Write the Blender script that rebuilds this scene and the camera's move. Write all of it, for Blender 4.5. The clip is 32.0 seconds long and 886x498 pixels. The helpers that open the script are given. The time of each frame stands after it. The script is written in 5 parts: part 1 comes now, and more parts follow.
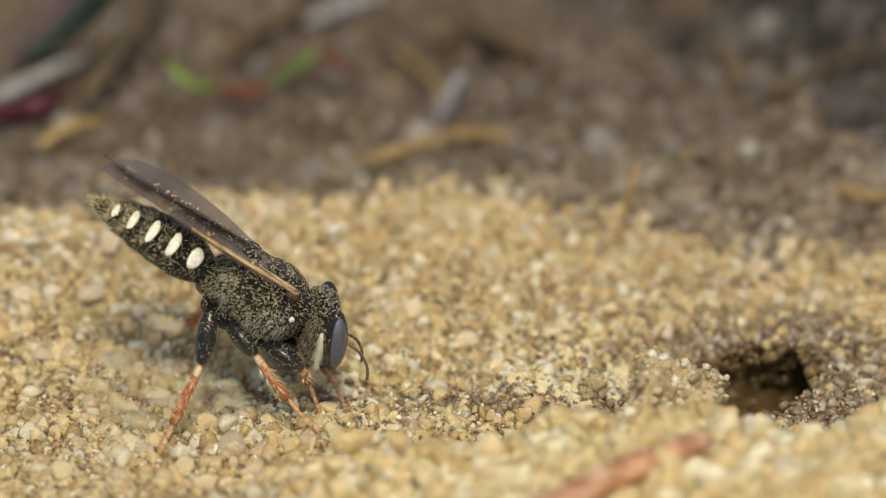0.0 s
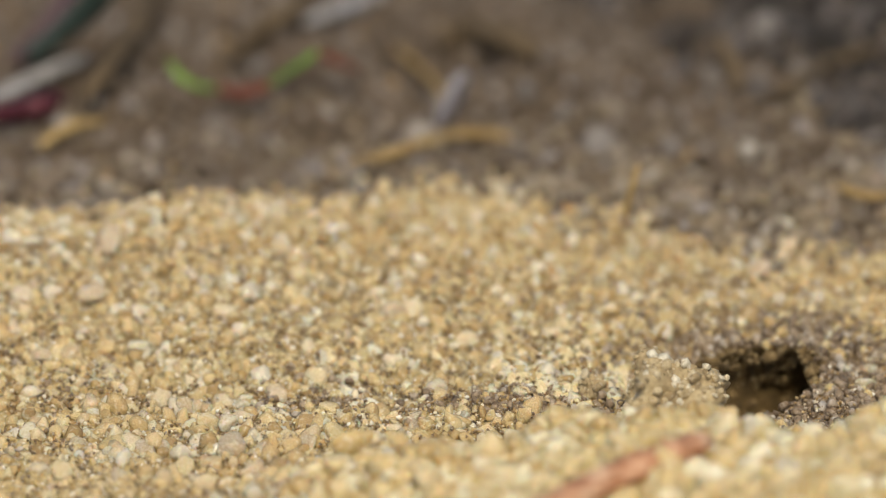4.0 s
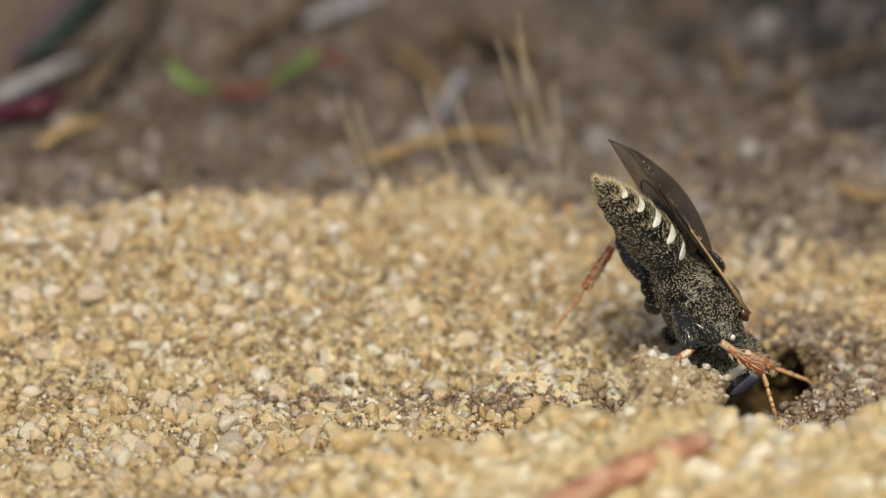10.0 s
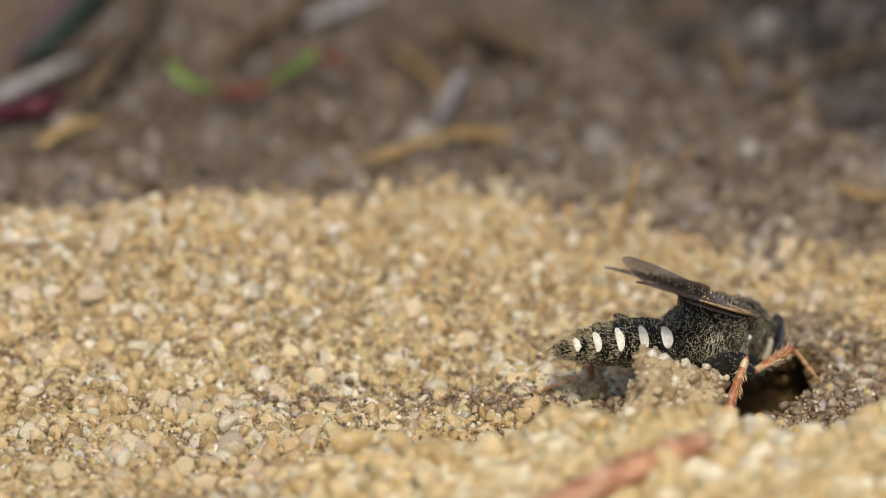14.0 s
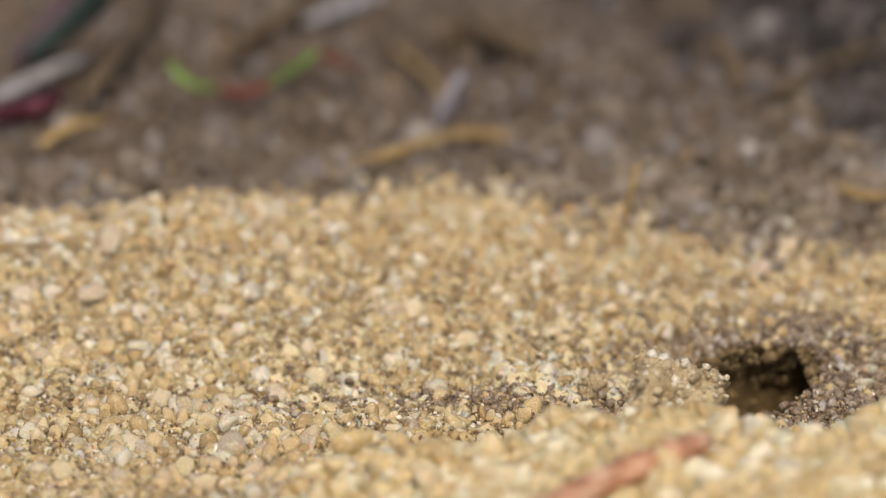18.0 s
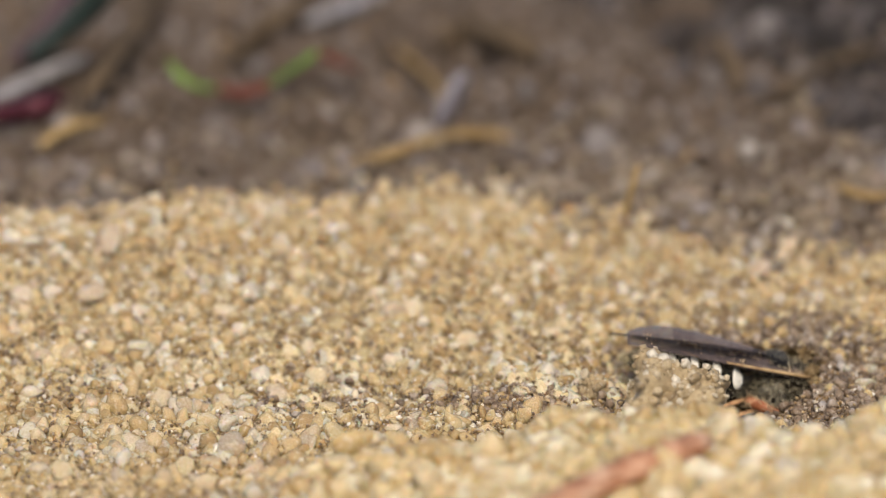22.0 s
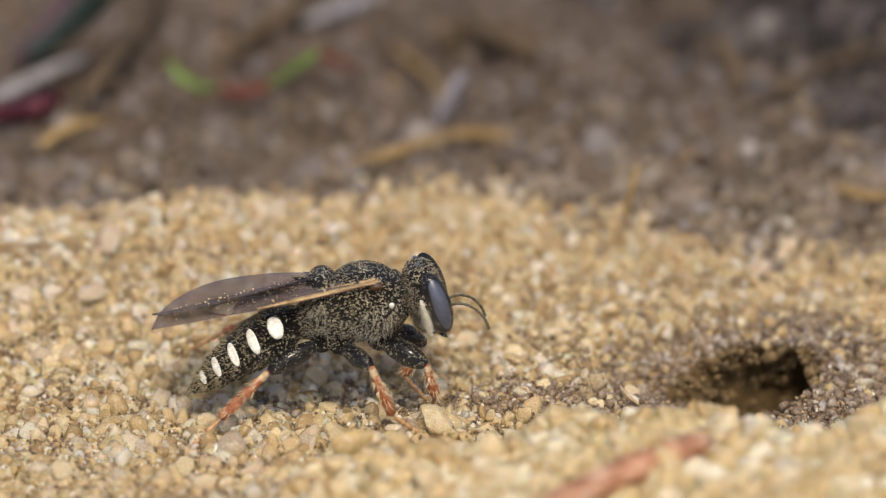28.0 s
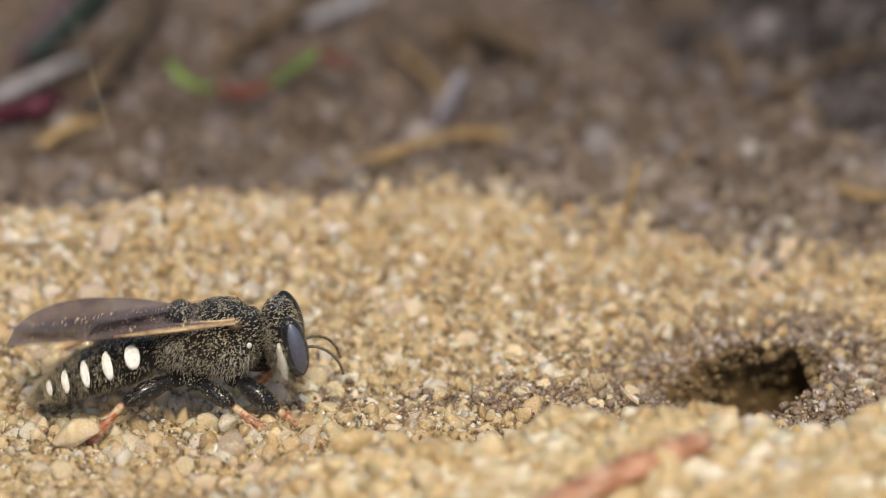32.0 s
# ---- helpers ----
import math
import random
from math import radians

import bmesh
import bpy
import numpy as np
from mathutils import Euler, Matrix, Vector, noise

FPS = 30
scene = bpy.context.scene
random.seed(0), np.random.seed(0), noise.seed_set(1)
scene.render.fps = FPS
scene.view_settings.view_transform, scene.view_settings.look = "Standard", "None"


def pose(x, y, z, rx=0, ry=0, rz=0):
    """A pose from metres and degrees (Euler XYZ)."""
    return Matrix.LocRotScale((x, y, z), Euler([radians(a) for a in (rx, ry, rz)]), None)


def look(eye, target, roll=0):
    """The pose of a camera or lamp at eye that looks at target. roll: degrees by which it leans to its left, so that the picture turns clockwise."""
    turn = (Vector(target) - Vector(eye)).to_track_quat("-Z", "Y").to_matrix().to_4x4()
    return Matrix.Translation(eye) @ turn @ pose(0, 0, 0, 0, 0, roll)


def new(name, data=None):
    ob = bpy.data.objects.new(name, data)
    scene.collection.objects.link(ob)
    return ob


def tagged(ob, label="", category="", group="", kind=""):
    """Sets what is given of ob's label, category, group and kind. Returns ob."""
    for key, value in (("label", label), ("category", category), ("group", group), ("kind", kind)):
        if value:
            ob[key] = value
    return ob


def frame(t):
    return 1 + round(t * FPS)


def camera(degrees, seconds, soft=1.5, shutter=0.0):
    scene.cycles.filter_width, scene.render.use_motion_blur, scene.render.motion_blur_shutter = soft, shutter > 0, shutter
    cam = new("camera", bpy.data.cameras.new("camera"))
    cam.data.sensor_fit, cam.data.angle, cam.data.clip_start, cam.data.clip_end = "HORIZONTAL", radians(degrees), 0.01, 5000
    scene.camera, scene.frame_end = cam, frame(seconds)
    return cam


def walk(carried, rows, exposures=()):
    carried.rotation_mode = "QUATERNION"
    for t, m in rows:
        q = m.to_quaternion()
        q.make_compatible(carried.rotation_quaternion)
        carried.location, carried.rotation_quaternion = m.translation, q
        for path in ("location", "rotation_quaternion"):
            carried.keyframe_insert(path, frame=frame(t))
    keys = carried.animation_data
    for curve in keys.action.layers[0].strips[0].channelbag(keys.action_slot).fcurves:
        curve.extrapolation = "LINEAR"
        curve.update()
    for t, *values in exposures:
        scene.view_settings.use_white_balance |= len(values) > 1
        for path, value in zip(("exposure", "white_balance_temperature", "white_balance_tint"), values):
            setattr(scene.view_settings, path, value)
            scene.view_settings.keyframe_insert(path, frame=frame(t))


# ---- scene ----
cam = camera(8.388, 32.0, soft=0.5, shutter=0.3)
walk(cam, [(0.0, look((0, -0.13447, 0.06655), (0, 0.001475, 0.003163))),
           (32.0, look((0, -0.13447, 0.06655), (0, 0.001475, 0.003163)))],
     exposures=[(0.0, -0.04, 6720, -2), (6.0, -0.04, 6480, 2), (12.0, -0.05, 6420, 4), (18.0, -0.03, 6400, 7), (25.0, 0.0, 6350, 9), (32.0, 0.0, 6310, 9)])
cam.data.dof.use_dof = True
cam.data.dof.focus_distance = 0.1482
cam.data.dof.aperture_fstop = 49.0

# ---- light ----
SUN_EL, SUN_AZ = radians(57), radians(176)  # azimuth from +y, clockwise
world = bpy.data.worlds.new("sky")
world.use_nodes = True
scene.world = world
wn = world.node_tree.nodes
sky = wn.new("ShaderNodeTexSky")
sky.sky_type, sky.sun_disc, sky.sun_elevation, sky.sun_rotation = "NISHITA", False, SUN_EL, SUN_AZ
sky.air_density, sky.dust_density, sky.ozone_density = 0.7, 4.0, 0.4
wn["Background"].inputs["Strength"].default_value = 0.15
world.node_tree.links.new(sky.outputs[0], wn["Background"].inputs["Color"])
sun = new("sun", bpy.data.lights.new("sun", "SUN"))
sun.data.energy, sun.data.angle, sun.data.color = 2.15, radians(11), (1.0, 0.862, 0.652)
sun_dir = Vector((math.cos(SUN_EL) * math.sin(SUN_AZ), math.cos(SUN_EL) * math.cos(SUN_AZ), math.sin(SUN_EL)))
sun.matrix_basis = look(sun_dir, (0, 0, 0))

# ---- materials ----
MM = 0.001


def shader(name):
    m = bpy.data.materials.new(name)
    m.use_nodes = True
    return m, m.node_tree.nodes, m.node_tree.links, m.node_tree.nodes["Principled BSDF"]


def ramp(n, stops, mode="LINEAR"):
    r = n.new("ShaderNodeValToRGB")
    r.color_ramp.interpolation = mode
    while len(r.color_ramp.elements) < len(stops):
        r.color_ramp.elements.new(0.5)
    for e, (p, c) in zip(r.color_ramp.elements, stops):
        e.position, e.color = p, (*c, 1)
    return r


def noise_node(n, l, scale, detail=3.0, rough=0.55):
    tc = n.new("ShaderNodeTexCoord")
    t = n.new("ShaderNodeTexNoise")
    t.inputs["Scale"].default_value, t.inputs["Detail"].default_value, t.inputs["Roughness"].default_value = scale, detail, rough
    l.new(tc.outputs["Object"], t.inputs["Vector"])
    return t


def mix(n, l, a, b, fac, mode="MIX"):
    x = n.new("ShaderNodeMix")
    x.data_type, x.blend_type = "RGBA", mode
    for sock, v in (("Factor", fac), ("A", a), ("B", b)):
        s = [i for i in x.inputs if i.name == sock and i.enabled][0]
        if hasattr(v, "is_linked"):
            l.new(v, s)
        else:
            s.default_value = v if sock == "Factor" else (*v, 1)
    return [o for o in x.outputs if o.enabled][0]


def bump(n, l, height, bsdf, strength, distance):
    b = n.new("ShaderNodeBump")
    b.inputs["Strength"].default_value, b.inputs["Distance"].default_value = strength, distance
    l.new(height, b.inputs["Height"])
    l.new(b.outputs[0], bsdf.inputs["Normal"])


def mottled(name, stops, scale, rough=0.8, fine=6.0, relief=0.00003, spec=0.3, island=False, stain=0.7):
    """Colour from a ramp over two scales of noise, with fine relief."""
    m, n, l, p = shader(name)
    a, b = noise_node(n, l, scale, 4), noise_node(n, l, scale * fine, 3)
    r = ramp(n, stops)
    if island:
        g = n.new("ShaderNodeNewGeometry")
        l.new(g.outputs["Random Per Island"], r.inputs[0])
    else:
        l.new(a.outputs[0], r.inputs[0])
    pale = ramp(n, [(0.54, (0, 0, 0)), (0.7, (0.4, 0.4, 0.4))])
    l.new(a.outputs[0], pale.inputs[0])
    veined = mix(n, l, r.outputs[0], tuple(min(1, c * 1.12 + 0.09) for c in stops[-1][1]), pale.outputs[0]) if island else r.outputs[0]
    dark = ramp(n, [(0.32, (0.55, 0.52, 0.48)), (0.6, (1, 1, 1))])
    l.new(b.outputs[0], dark.inputs[0])
    l.new(mix(n, l, veined, dark.outputs[0], stain, "MULTIPLY"), p.inputs["Base Color"])
    p.inputs["Roughness"].default_value = rough
    p.inputs["Specular IOR Level"].default_value = spec
    bump(n, l, b.outputs[0], p, 0.6, relief)
    return m


SAND = [(0.0, (0.36, 0.236, 0.102)), (0.15, (0.515, 0.362, 0.168)), (0.4, (0.625, 0.458, 0.232)), (0.65, (0.695, 0.525, 0.282)), (0.85, (0.735, 0.572, 0.338)), (0.94, (0.785, 0.650, 0.445)), (1.0, (0.885, 0.790, 0.640))]
mat_sand = mottled("sand_grain", SAND, 8000, 0.24, 3.5, 0.00016, 0.7, island=True, stain=0.5)
# dark stops deepen the shade in gaps; near-white stops stand in for glints
mat_dust = mottled("fine_sand", [(0, (0.15, 0.088, 0.036)), (0.5, (0.33, 0.215, 0.092)), (0.85, (0.56, 0.41, 0.20)), (0.96, (0.88, 0.80, 0.66)), (1, (0.93, 0.90, 0.84))], 12000, 0.3, 4, 0.00004, 0.6, island=True, stain=0.4)
mat_quartz = mottled("quartz", [(0, (0.66, 0.50, 0.30)), (0.5, (0.80, 0.645, 0.455)), (1, (0.91, 0.82, 0.69))], 8000, 0.16, 3.5, 0.00014, 0.8, island=True, stain=0.4)
mat_quartz_stone = mottled("quartz_stone", [(0.3, (0.70, 0.58, 0.39)), (0.5, (0.83, 0.74, 0.57)), (0.7, (0.91, 0.86, 0.74))], 5000, 0.16, 5, 0.00014, 0.8, stain=0.4)
mat_tan_stone = mottled("tan_stone", [(0.3, (0.72, 0.56, 0.31)), (0.5, (0.81, 0.67, 0.42)), (0.7, (0.87, 0.77, 0.55))], 5000, 0.25, 5, 0.00014, 0.6, stain=0.5)
mat_grey_stone = mottled("grey_stone", [(0.3, (0.65, 0.50, 0.33)), (0.5, (0.79, 0.645, 0.465)), (0.7, (0.89, 0.77, 0.61))], 4500, 0.16, 5, 0.00014, 0.8, stain=0.45)
mat_amber_stone = mottled("amber_stone", [(0.3, (0.42, 0.20, 0.05)), (0.7, (0.62, 0.36, 0.12))], 4000, 0.4, 4, 0.00004, 0.5)
mat_dark_stone = mottled("dark_stone", [(0.3, (0.05, 0.05, 0.06)), (0.7, (0.12, 0.12, 0.14))], 4000, 0.4, 4, 0.00004, 0.5)
mat_damp_shaded = mottled("damp_shaded_sand", [(0, (0.12, 0.08, 0.05)), (0.4, (0.225, 0.155, 0.095)), (0.75, (0.33, 0.245, 0.165)), (0.92, (0.41, 0.34, 0.28)), (1, (0.56, 0.50, 0.45))], 12000, 0.4, 4, 0.00004, 0.5, island=True, stain=0.5)
mat_berm = mottled("pale_sand", [(0, (0.46, 0.32, 0.14)), (0.3, (0.60, 0.45, 0.22)), (0.7, (0.69, 0.55, 0.31)), (1, (0.84, 0.77, 0.60))], 7000, 0.35, 4, 0.00006, 0.5, island=True, stain=0.4)
for _m, _w in ((mat_sand, 0.6), (mat_berm, 0.7), (mat_quartz, 0.8), (mat_quartz_stone, 0.8), (mat_tan_stone, 0.6), (mat_grey_stone, 0.8), (mat_amber_stone, 0.6)):
    _b = _m.node_tree.nodes["Principled BSDF"]
    _b.inputs["Subsurface Weight"].default_value = _w
    _b.inputs["Subsurface Radius"].default_value = (1.0, 0.7, 0.4)
    _b.inputs["Subsurface Scale"].default_value = 0.00016
for _m, _w in ((mat_quartz, 0.15), (mat_quartz_stone, 0.12), (mat_grey_stone, 0.2), (mat_tan_stone, 0.04)):  # glassy grains let light through
    _m.node_tree.nodes["Principled BSDF"].inputs["Transmission Weight"].default_value = _w
for _m, _w in ((mat_sand, 0.25), (mat_berm, 0.25), (mat_quartz, 0.6), (mat_quartz_stone, 0.6), (mat_grey_stone, 0.6), (mat_damp_shaded, 0.1), (mat_dust, 0.3)):  # glints
    _b = _m.node_tree.nodes["Principled BSDF"]
    _b.inputs["Coat Weight"].default_value, _b.inputs["Coat Roughness"].default_value = _w, 0.06
mat_mixed = mottled("sandy_soil", [(0, (0.09, 0.065, 0.042)), (0.4, (0.20, 0.15, 0.10)), (0.75, (0.30, 0.24, 0.17)), (0.95, (0.36, 0.31, 0.26)), (1, (0.46, 0.42, 0.38))], 5000, 0.8, 4, 0.00004, 0.25, island=True)
mat_dull_stone = mottled("dull_stone", [(0.3, (0.15, 0.13, 0.12)), (0.7, (0.26, 0.235, 0.23))], 2000, 0.8, 4, 0.00004, 0.3)
# burrow soil and grains, darkened to carry the shade inside the mouth
mat_shaded_bed = mottled("burrow_soil", [(0.25, (0.055, 0.036, 0.016)), (0.5, (0.13, 0.086, 0.038)), (0.75, (0.23, 0.155, 0.07))], 1200, 0.85, 8, 0.00008, 0.2)
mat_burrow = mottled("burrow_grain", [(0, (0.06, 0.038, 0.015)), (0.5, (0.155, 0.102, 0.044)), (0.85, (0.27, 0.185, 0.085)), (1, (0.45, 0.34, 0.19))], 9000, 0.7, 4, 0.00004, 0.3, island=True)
mat_shade_crumb = mottled("shade_crumb", [(0, (0.017, 0.014, 0.012)), (0.6, (0.052, 0.043, 0.040)), (1, (0.125, 0.11, 0.112))], 1500, 0.85, 4, 0.00004, 0.25, island=True)
mat_bed = mottled("sand_bed", [(0.25, (0.24, 0.155, 0.07)), (0.5, (0.38, 0.26, 0.125)), (0.75, (0.50, 0.36, 0.19))], 900, 0.85, 8, 0.00006, 0.2)
mat_crumb = mottled("soil_crumb", [(0, (0.05, 0.035, 0.024)), (0.35, (0.108, 0.081, 0.06)), (0.6, (0.16, 0.127, 0.102)), (0.8, (0.215, 0.182, 0.165)), (0.94, (0.32, 0.295, 0.305)), (1, (0.29, 0.19, 0.095))], 1500, 0.85, 4, 0.00004, 0.25, island=True)
mat_soil = mottled("soil", [(0.25, (0.06, 0.043, 0.03)), (0.5, (0.112, 0.083, 0.062)), (0.75, (0.175, 0.14, 0.12))], 260, 0.9, 12, 0.00006, 0.2)
mat_clod = mottled("clod", [(0.3, (0.30, 0.22, 0.125)), (0.5, (0.44, 0.34, 0.20)), (0.75, (0.56, 0.46, 0.30))], 1800, 0.8, 5, 0.00006, 0.3)
mat_crust = mottled("clod_grain", [(0, (0.34, 0.25, 0.14)), (0.4, (0.52, 0.40, 0.23)), (0.8, (0.66, 0.55, 0.37)), (1, (0.80, 0.74, 0.62))], 8000, 0.3, 4, 0.0001, 0.6, island=True)
mat_straw = mottled("straw", [(0.3, (0.26, 0.165, 0.065)), (0.7, (0.43, 0.30, 0.13))], 700, 0.6, 6, 0.00002)
mat_rootlet = mottled("rootlet", [(0.3, (0.42, 0.29, 0.15)), (0.7, (0.66, 0.52, 0.33))], 1500, 0.65, 6, 0.00002)
mat_twig = mottled("red_twig", [(0.3, (0.20, 0.065, 0.035)), (0.45, (0.42, 0.19, 0.10)), (0.6, (0.68, 0.44, 0.30))], 1100, 0.5, 8, 0.00006)
mat_green = mottled("green_stem", [(0.3, (0.12, 0.25, 0.03)), (0.7, (0.30, 0.46, 0.09))], 300, 0.45, 6, 0.00002)
mat_redstem = mottled("red_stem", [(0.3, (0.12, 0.024, 0.014)), (0.7, (0.26, 0.07, 0.038))], 300, 0.5, 6, 0.00002)
mat_maroon = mottled("maroon_stem", [(0.3, (0.05, 0.010, 0.018)), (0.7, (0.11, 0.024, 0.034))], 300, 0.5, 6, 0.00002)
mat_plum = mottled("plum_stem", [(0.3, (0.05, 0.026, 0.034)), (0.7, (0.11, 0.065, 0.08))], 300, 0.5, 6, 0.00002)
mat_teal = mottled("grey_green_blade", [(0.3, (0.06, 0.10, 0.085)), (0.7, (0.13, 0.19, 0.16))], 300, 0.6, 6, 0.00002)
mat_pale = mottled("weathered_fibre", [(0.3, (0.25, 0.235, 0.235)), (0.7, (0.48, 0.46, 0.48))], 400, 0.6, 6, 0.00002)
mat_brown = mottled("dead_stem", [(0.3, (0.075, 0.052, 0.03)), (0.7, (0.17, 0.12, 0.07))], 400, 0.8, 6, 0.00004)
mat_shard = mottled("grey_flake", [(0.3, (0.24, 0.22, 0.25)), (0.7, (0.40, 0.38, 0.42))], 400, 0.6, 6, 0.00002)


def chitin(name, pit, fleck, share, rough=0.2, scale=24000, gloss=0.8, size=0.42, stretch=1.0):
    """Glossy pitted black cuticle dotted with tiny pale scales; share: part of the cells that bear one."""
    m, n, l, p = shader(name)
    tc = n.new("ShaderNodeTexCoord")
    v = n.new("ShaderNodeTexVoronoi")
    v.inputs["Scale"].default_value = scale
    run = n.new("ShaderNodeMapping")  # short streaks along the plates
    run.inputs["Rotation"].default_value, run.inputs["Scale"].default_value = (0, radians(28), 0), (stretch, 1.0, 1.0)
    l.new(tc.outputs["Object"], run.inputs["Vector"])
    l.new(run.outputs[0], v.inputs["Vector"])
    cell = n.new("ShaderNodeSeparateColor")
    l.new(v.outputs["Color"], cell.inputs[0])
    patch = noise_node(n, l, 2600, 3)
    level = n.new("ShaderNodeMath")  # scales lie thicker in some patches
    level.operation = "MULTIPLY_ADD"
    l.new(patch.outputs[0], level.inputs[0])
    level.inputs[1].default_value, level.inputs[2].default_value = 1.1, share - 0.55
    bears = n.new("ShaderNodeMath")
    bears.operation = "LESS_THAN"
    l.new(cell.outputs[0], bears.inputs[0])
    l.new(level.outputs[0], bears.inputs[1])
    core = n.new("ShaderNodeMath")
    core.operation = "LESS_THAN"
    l.new(v.outputs["Distance"], core.inputs[0])
    core.inputs[1].default_value = size
    dot = n.new("ShaderNodeMath")
    dot.operation = "MULTIPLY"
    l.new(bears.outputs[0], dot.inputs[0])
    l.new(core.outputs[0], dot.inputs[1])
    l.new(mix(n, l, pit, fleck, dot.outputs[0]), p.inputs["Base Color"])
    p.inputs["Roughness"].default_value = rough
    p.inputs["Specular IOR Level"].default_value = gloss
    wide = noise_node(n, l, scale * 0.35, 3)
    both = n.new("ShaderNodeMath")
    both.operation = "ADD"
    l.new(v.outputs["Distance"], both.inputs[0])
    l.new(wide.outputs[0], both.inputs[1])
    bump(n, l, both.outputs[0], p, 1.0, 0.00007)
    return m


mat_thorax = chitin("pitted_black_cuticle", (0.014, 0.011, 0.008), (0.86, 0.76, 0.52), 0.38, 0.18, 37000, 0.7, 0.42, 0.5)
mat_head = chitin("downy_head_cuticle", (0.014, 0.011, 0.008), (0.86, 0.76, 0.52), 0.36, 0.25, 37000, 0.5, 0.42, 0.7)
mat_black = chitin("black_cuticle", (0.007, 0.006, 0.005), (0.90, 0.80, 0.55), 0.15, 0.22, 30000, 0.45, 0.42)
mat_femur = chitin("glossy_black_cuticle", (0.006, 0.005, 0.0045), (0.86, 0.76, 0.52), 0.04, 0.2, 30000, 0.7, 0.38)
mat_femur.node_tree.nodes["Principled BSDF"].inputs["Coat Weight"].default_value = 0.45
mat_femur.node_tree.nodes["Principled BSDF"].inputs["Coat Roughness"].default_value = 0.12
mat_tegula = mottled("dark_amber_cuticle", [(0.3, (0.02, 0.01, 0.005)), (0.7, (0.09, 0.045, 0.015))], 2500, 0.15, 4, 0.00001, 0.8)
mat_spur = mottled("pale_spur", [(0.3, (0.50, 0.34, 0.17)), (0.7, (0.72, 0.60, 0.40))], 2500, 0.4, 4, 0.00001, 0.5)
mat_antenna = mottled("grey_brown_cuticle", [(0.3, (0.07, 0.062, 0.045)), (0.7, (0.20, 0.175, 0.12))], 9000, 0.5, 3, 0.00001)
mat_down = mottled("pale_down", [(0.3, (0.46, 0.37, 0.20)), (0.7, (0.72, 0.62, 0.40))], 3000, 0.5, 3, 0.000005, 0.5)
mat_white = mottled("cream_patch", [(0.3, (0.84, 0.81, 0.70)), (0.6, (0.90, 0.88, 0.81))], 2500, 0.45, 5, 0.000006, 0.4)
mat_orange = mottled("rufous_cuticle", [(0.28, (0.23, 0.07, 0.027)), (0.5, (0.40, 0.14, 0.057)), (0.68, (0.64, 0.40, 0.25))], 6000, 0.4, 4, 0.00001, 0.5)
mat_tarsus = mottled("tawny_cuticle", [(0.25, (0.42, 0.20, 0.08)), (0.75, (0.66, 0.42, 0.22))], 2200, 0.45, 4, 0.00001, 0.5)
mat_amber = mottled("amber_cuticle", [(0.3, (0.42, 0.26, 0.11)), (0.7, (0.70, 0.50, 0.26))], 2000, 0.35, 4, 0.00001, 0.5)
mat_silver = mottled("silver_down", [(0.3, (0.52, 0.48, 0.36)), (0.6, (0.84, 0.80, 0.67))], 16000, 0.4, 3, 0.00002, 0.6)
mat_amber_film = mottled("amber_membrane", [(0.3, (0.40, 0.25, 0.11)), (0.7, (0.74, 0.56, 0.31))], 2600, 0.25, 4, 0.00001, 0.6)
mat_amber_film.node_tree.nodes["Principled BSDF"].inputs["Alpha"].default_value = 0.7
mat_eye, _n, _l, _p = shader("compound_eye")
_v = _n.new("ShaderNodeTexVoronoi")
_v.inputs["Scale"].default_value = 26000
_t = _n.new("ShaderNodeTexCoord")
_l.new(_t.outputs["Object"], _v.inputs["Vector"])
# pale slate paints the sky's reflection into a dark eye
_r = ramp(_n, [(0.0, (0.05, 0.055, 0.078)), (1.0, (0.10, 0.108, 0.15))])
_l.new(_v.outputs["Distance"], _r.inputs[0])
_l.new(_r.outputs[0], _p.inputs["Base Color"])
_p.inputs["Roughness"].default_value = 0.3
_p.inputs["Coat Weight"].default_value, _p.inputs["Coat Roughness"].default_value = 1.0, 0.07
bump(_n, _l, _v.outputs["Distance"], _p, 0.25, 0.00001)
mat_wing, _n, _l, _p = shader("smoky_wing_membrane")
_a = noise_node(_n, _l, 700, 3)
_r = ramp(_n, [(0.3, (0.10, 0.075, 0.07)), (0.7, (0.19, 0.15, 0.145))])
_l.new(_a.outputs[0], _r.inputs[0])
_l.new(_r.outputs[0], _p.inputs["Base Color"])
_p.inputs["Alpha"].default_value, _p.inputs["Roughness"].default_value = 0.58, 0.25
_b = noise_node(_n, _l, 5000, 2)
bump(_n, _l, _b.outputs[0], _p, 0.3, 0.00001)
mat_vein = mottled("wing_vein", [(0.3, (0.05, 0.028, 0.015)), (0.7, (0.13, 0.075, 0.035))], 2000, 0.4, 4, 0.000005)


# ---- mesh helpers ----
def mesh(name, verts, faces, mat, smooth=True):
    """verts in millimetres."""
    me = bpy.data.meshes.new(name)
    me.from_pydata((np.asarray(verts, float) * MM).tolist(), [], faces)
    me.materials.append(mat)
    if smooth:
        me.shade_smooth()
    me.update()
    return me


def part(name, data, parent, label="", kind=""):
    ob = new(name, data)
    ob.parent = parent
    return tagged(ob, label, kind=kind)


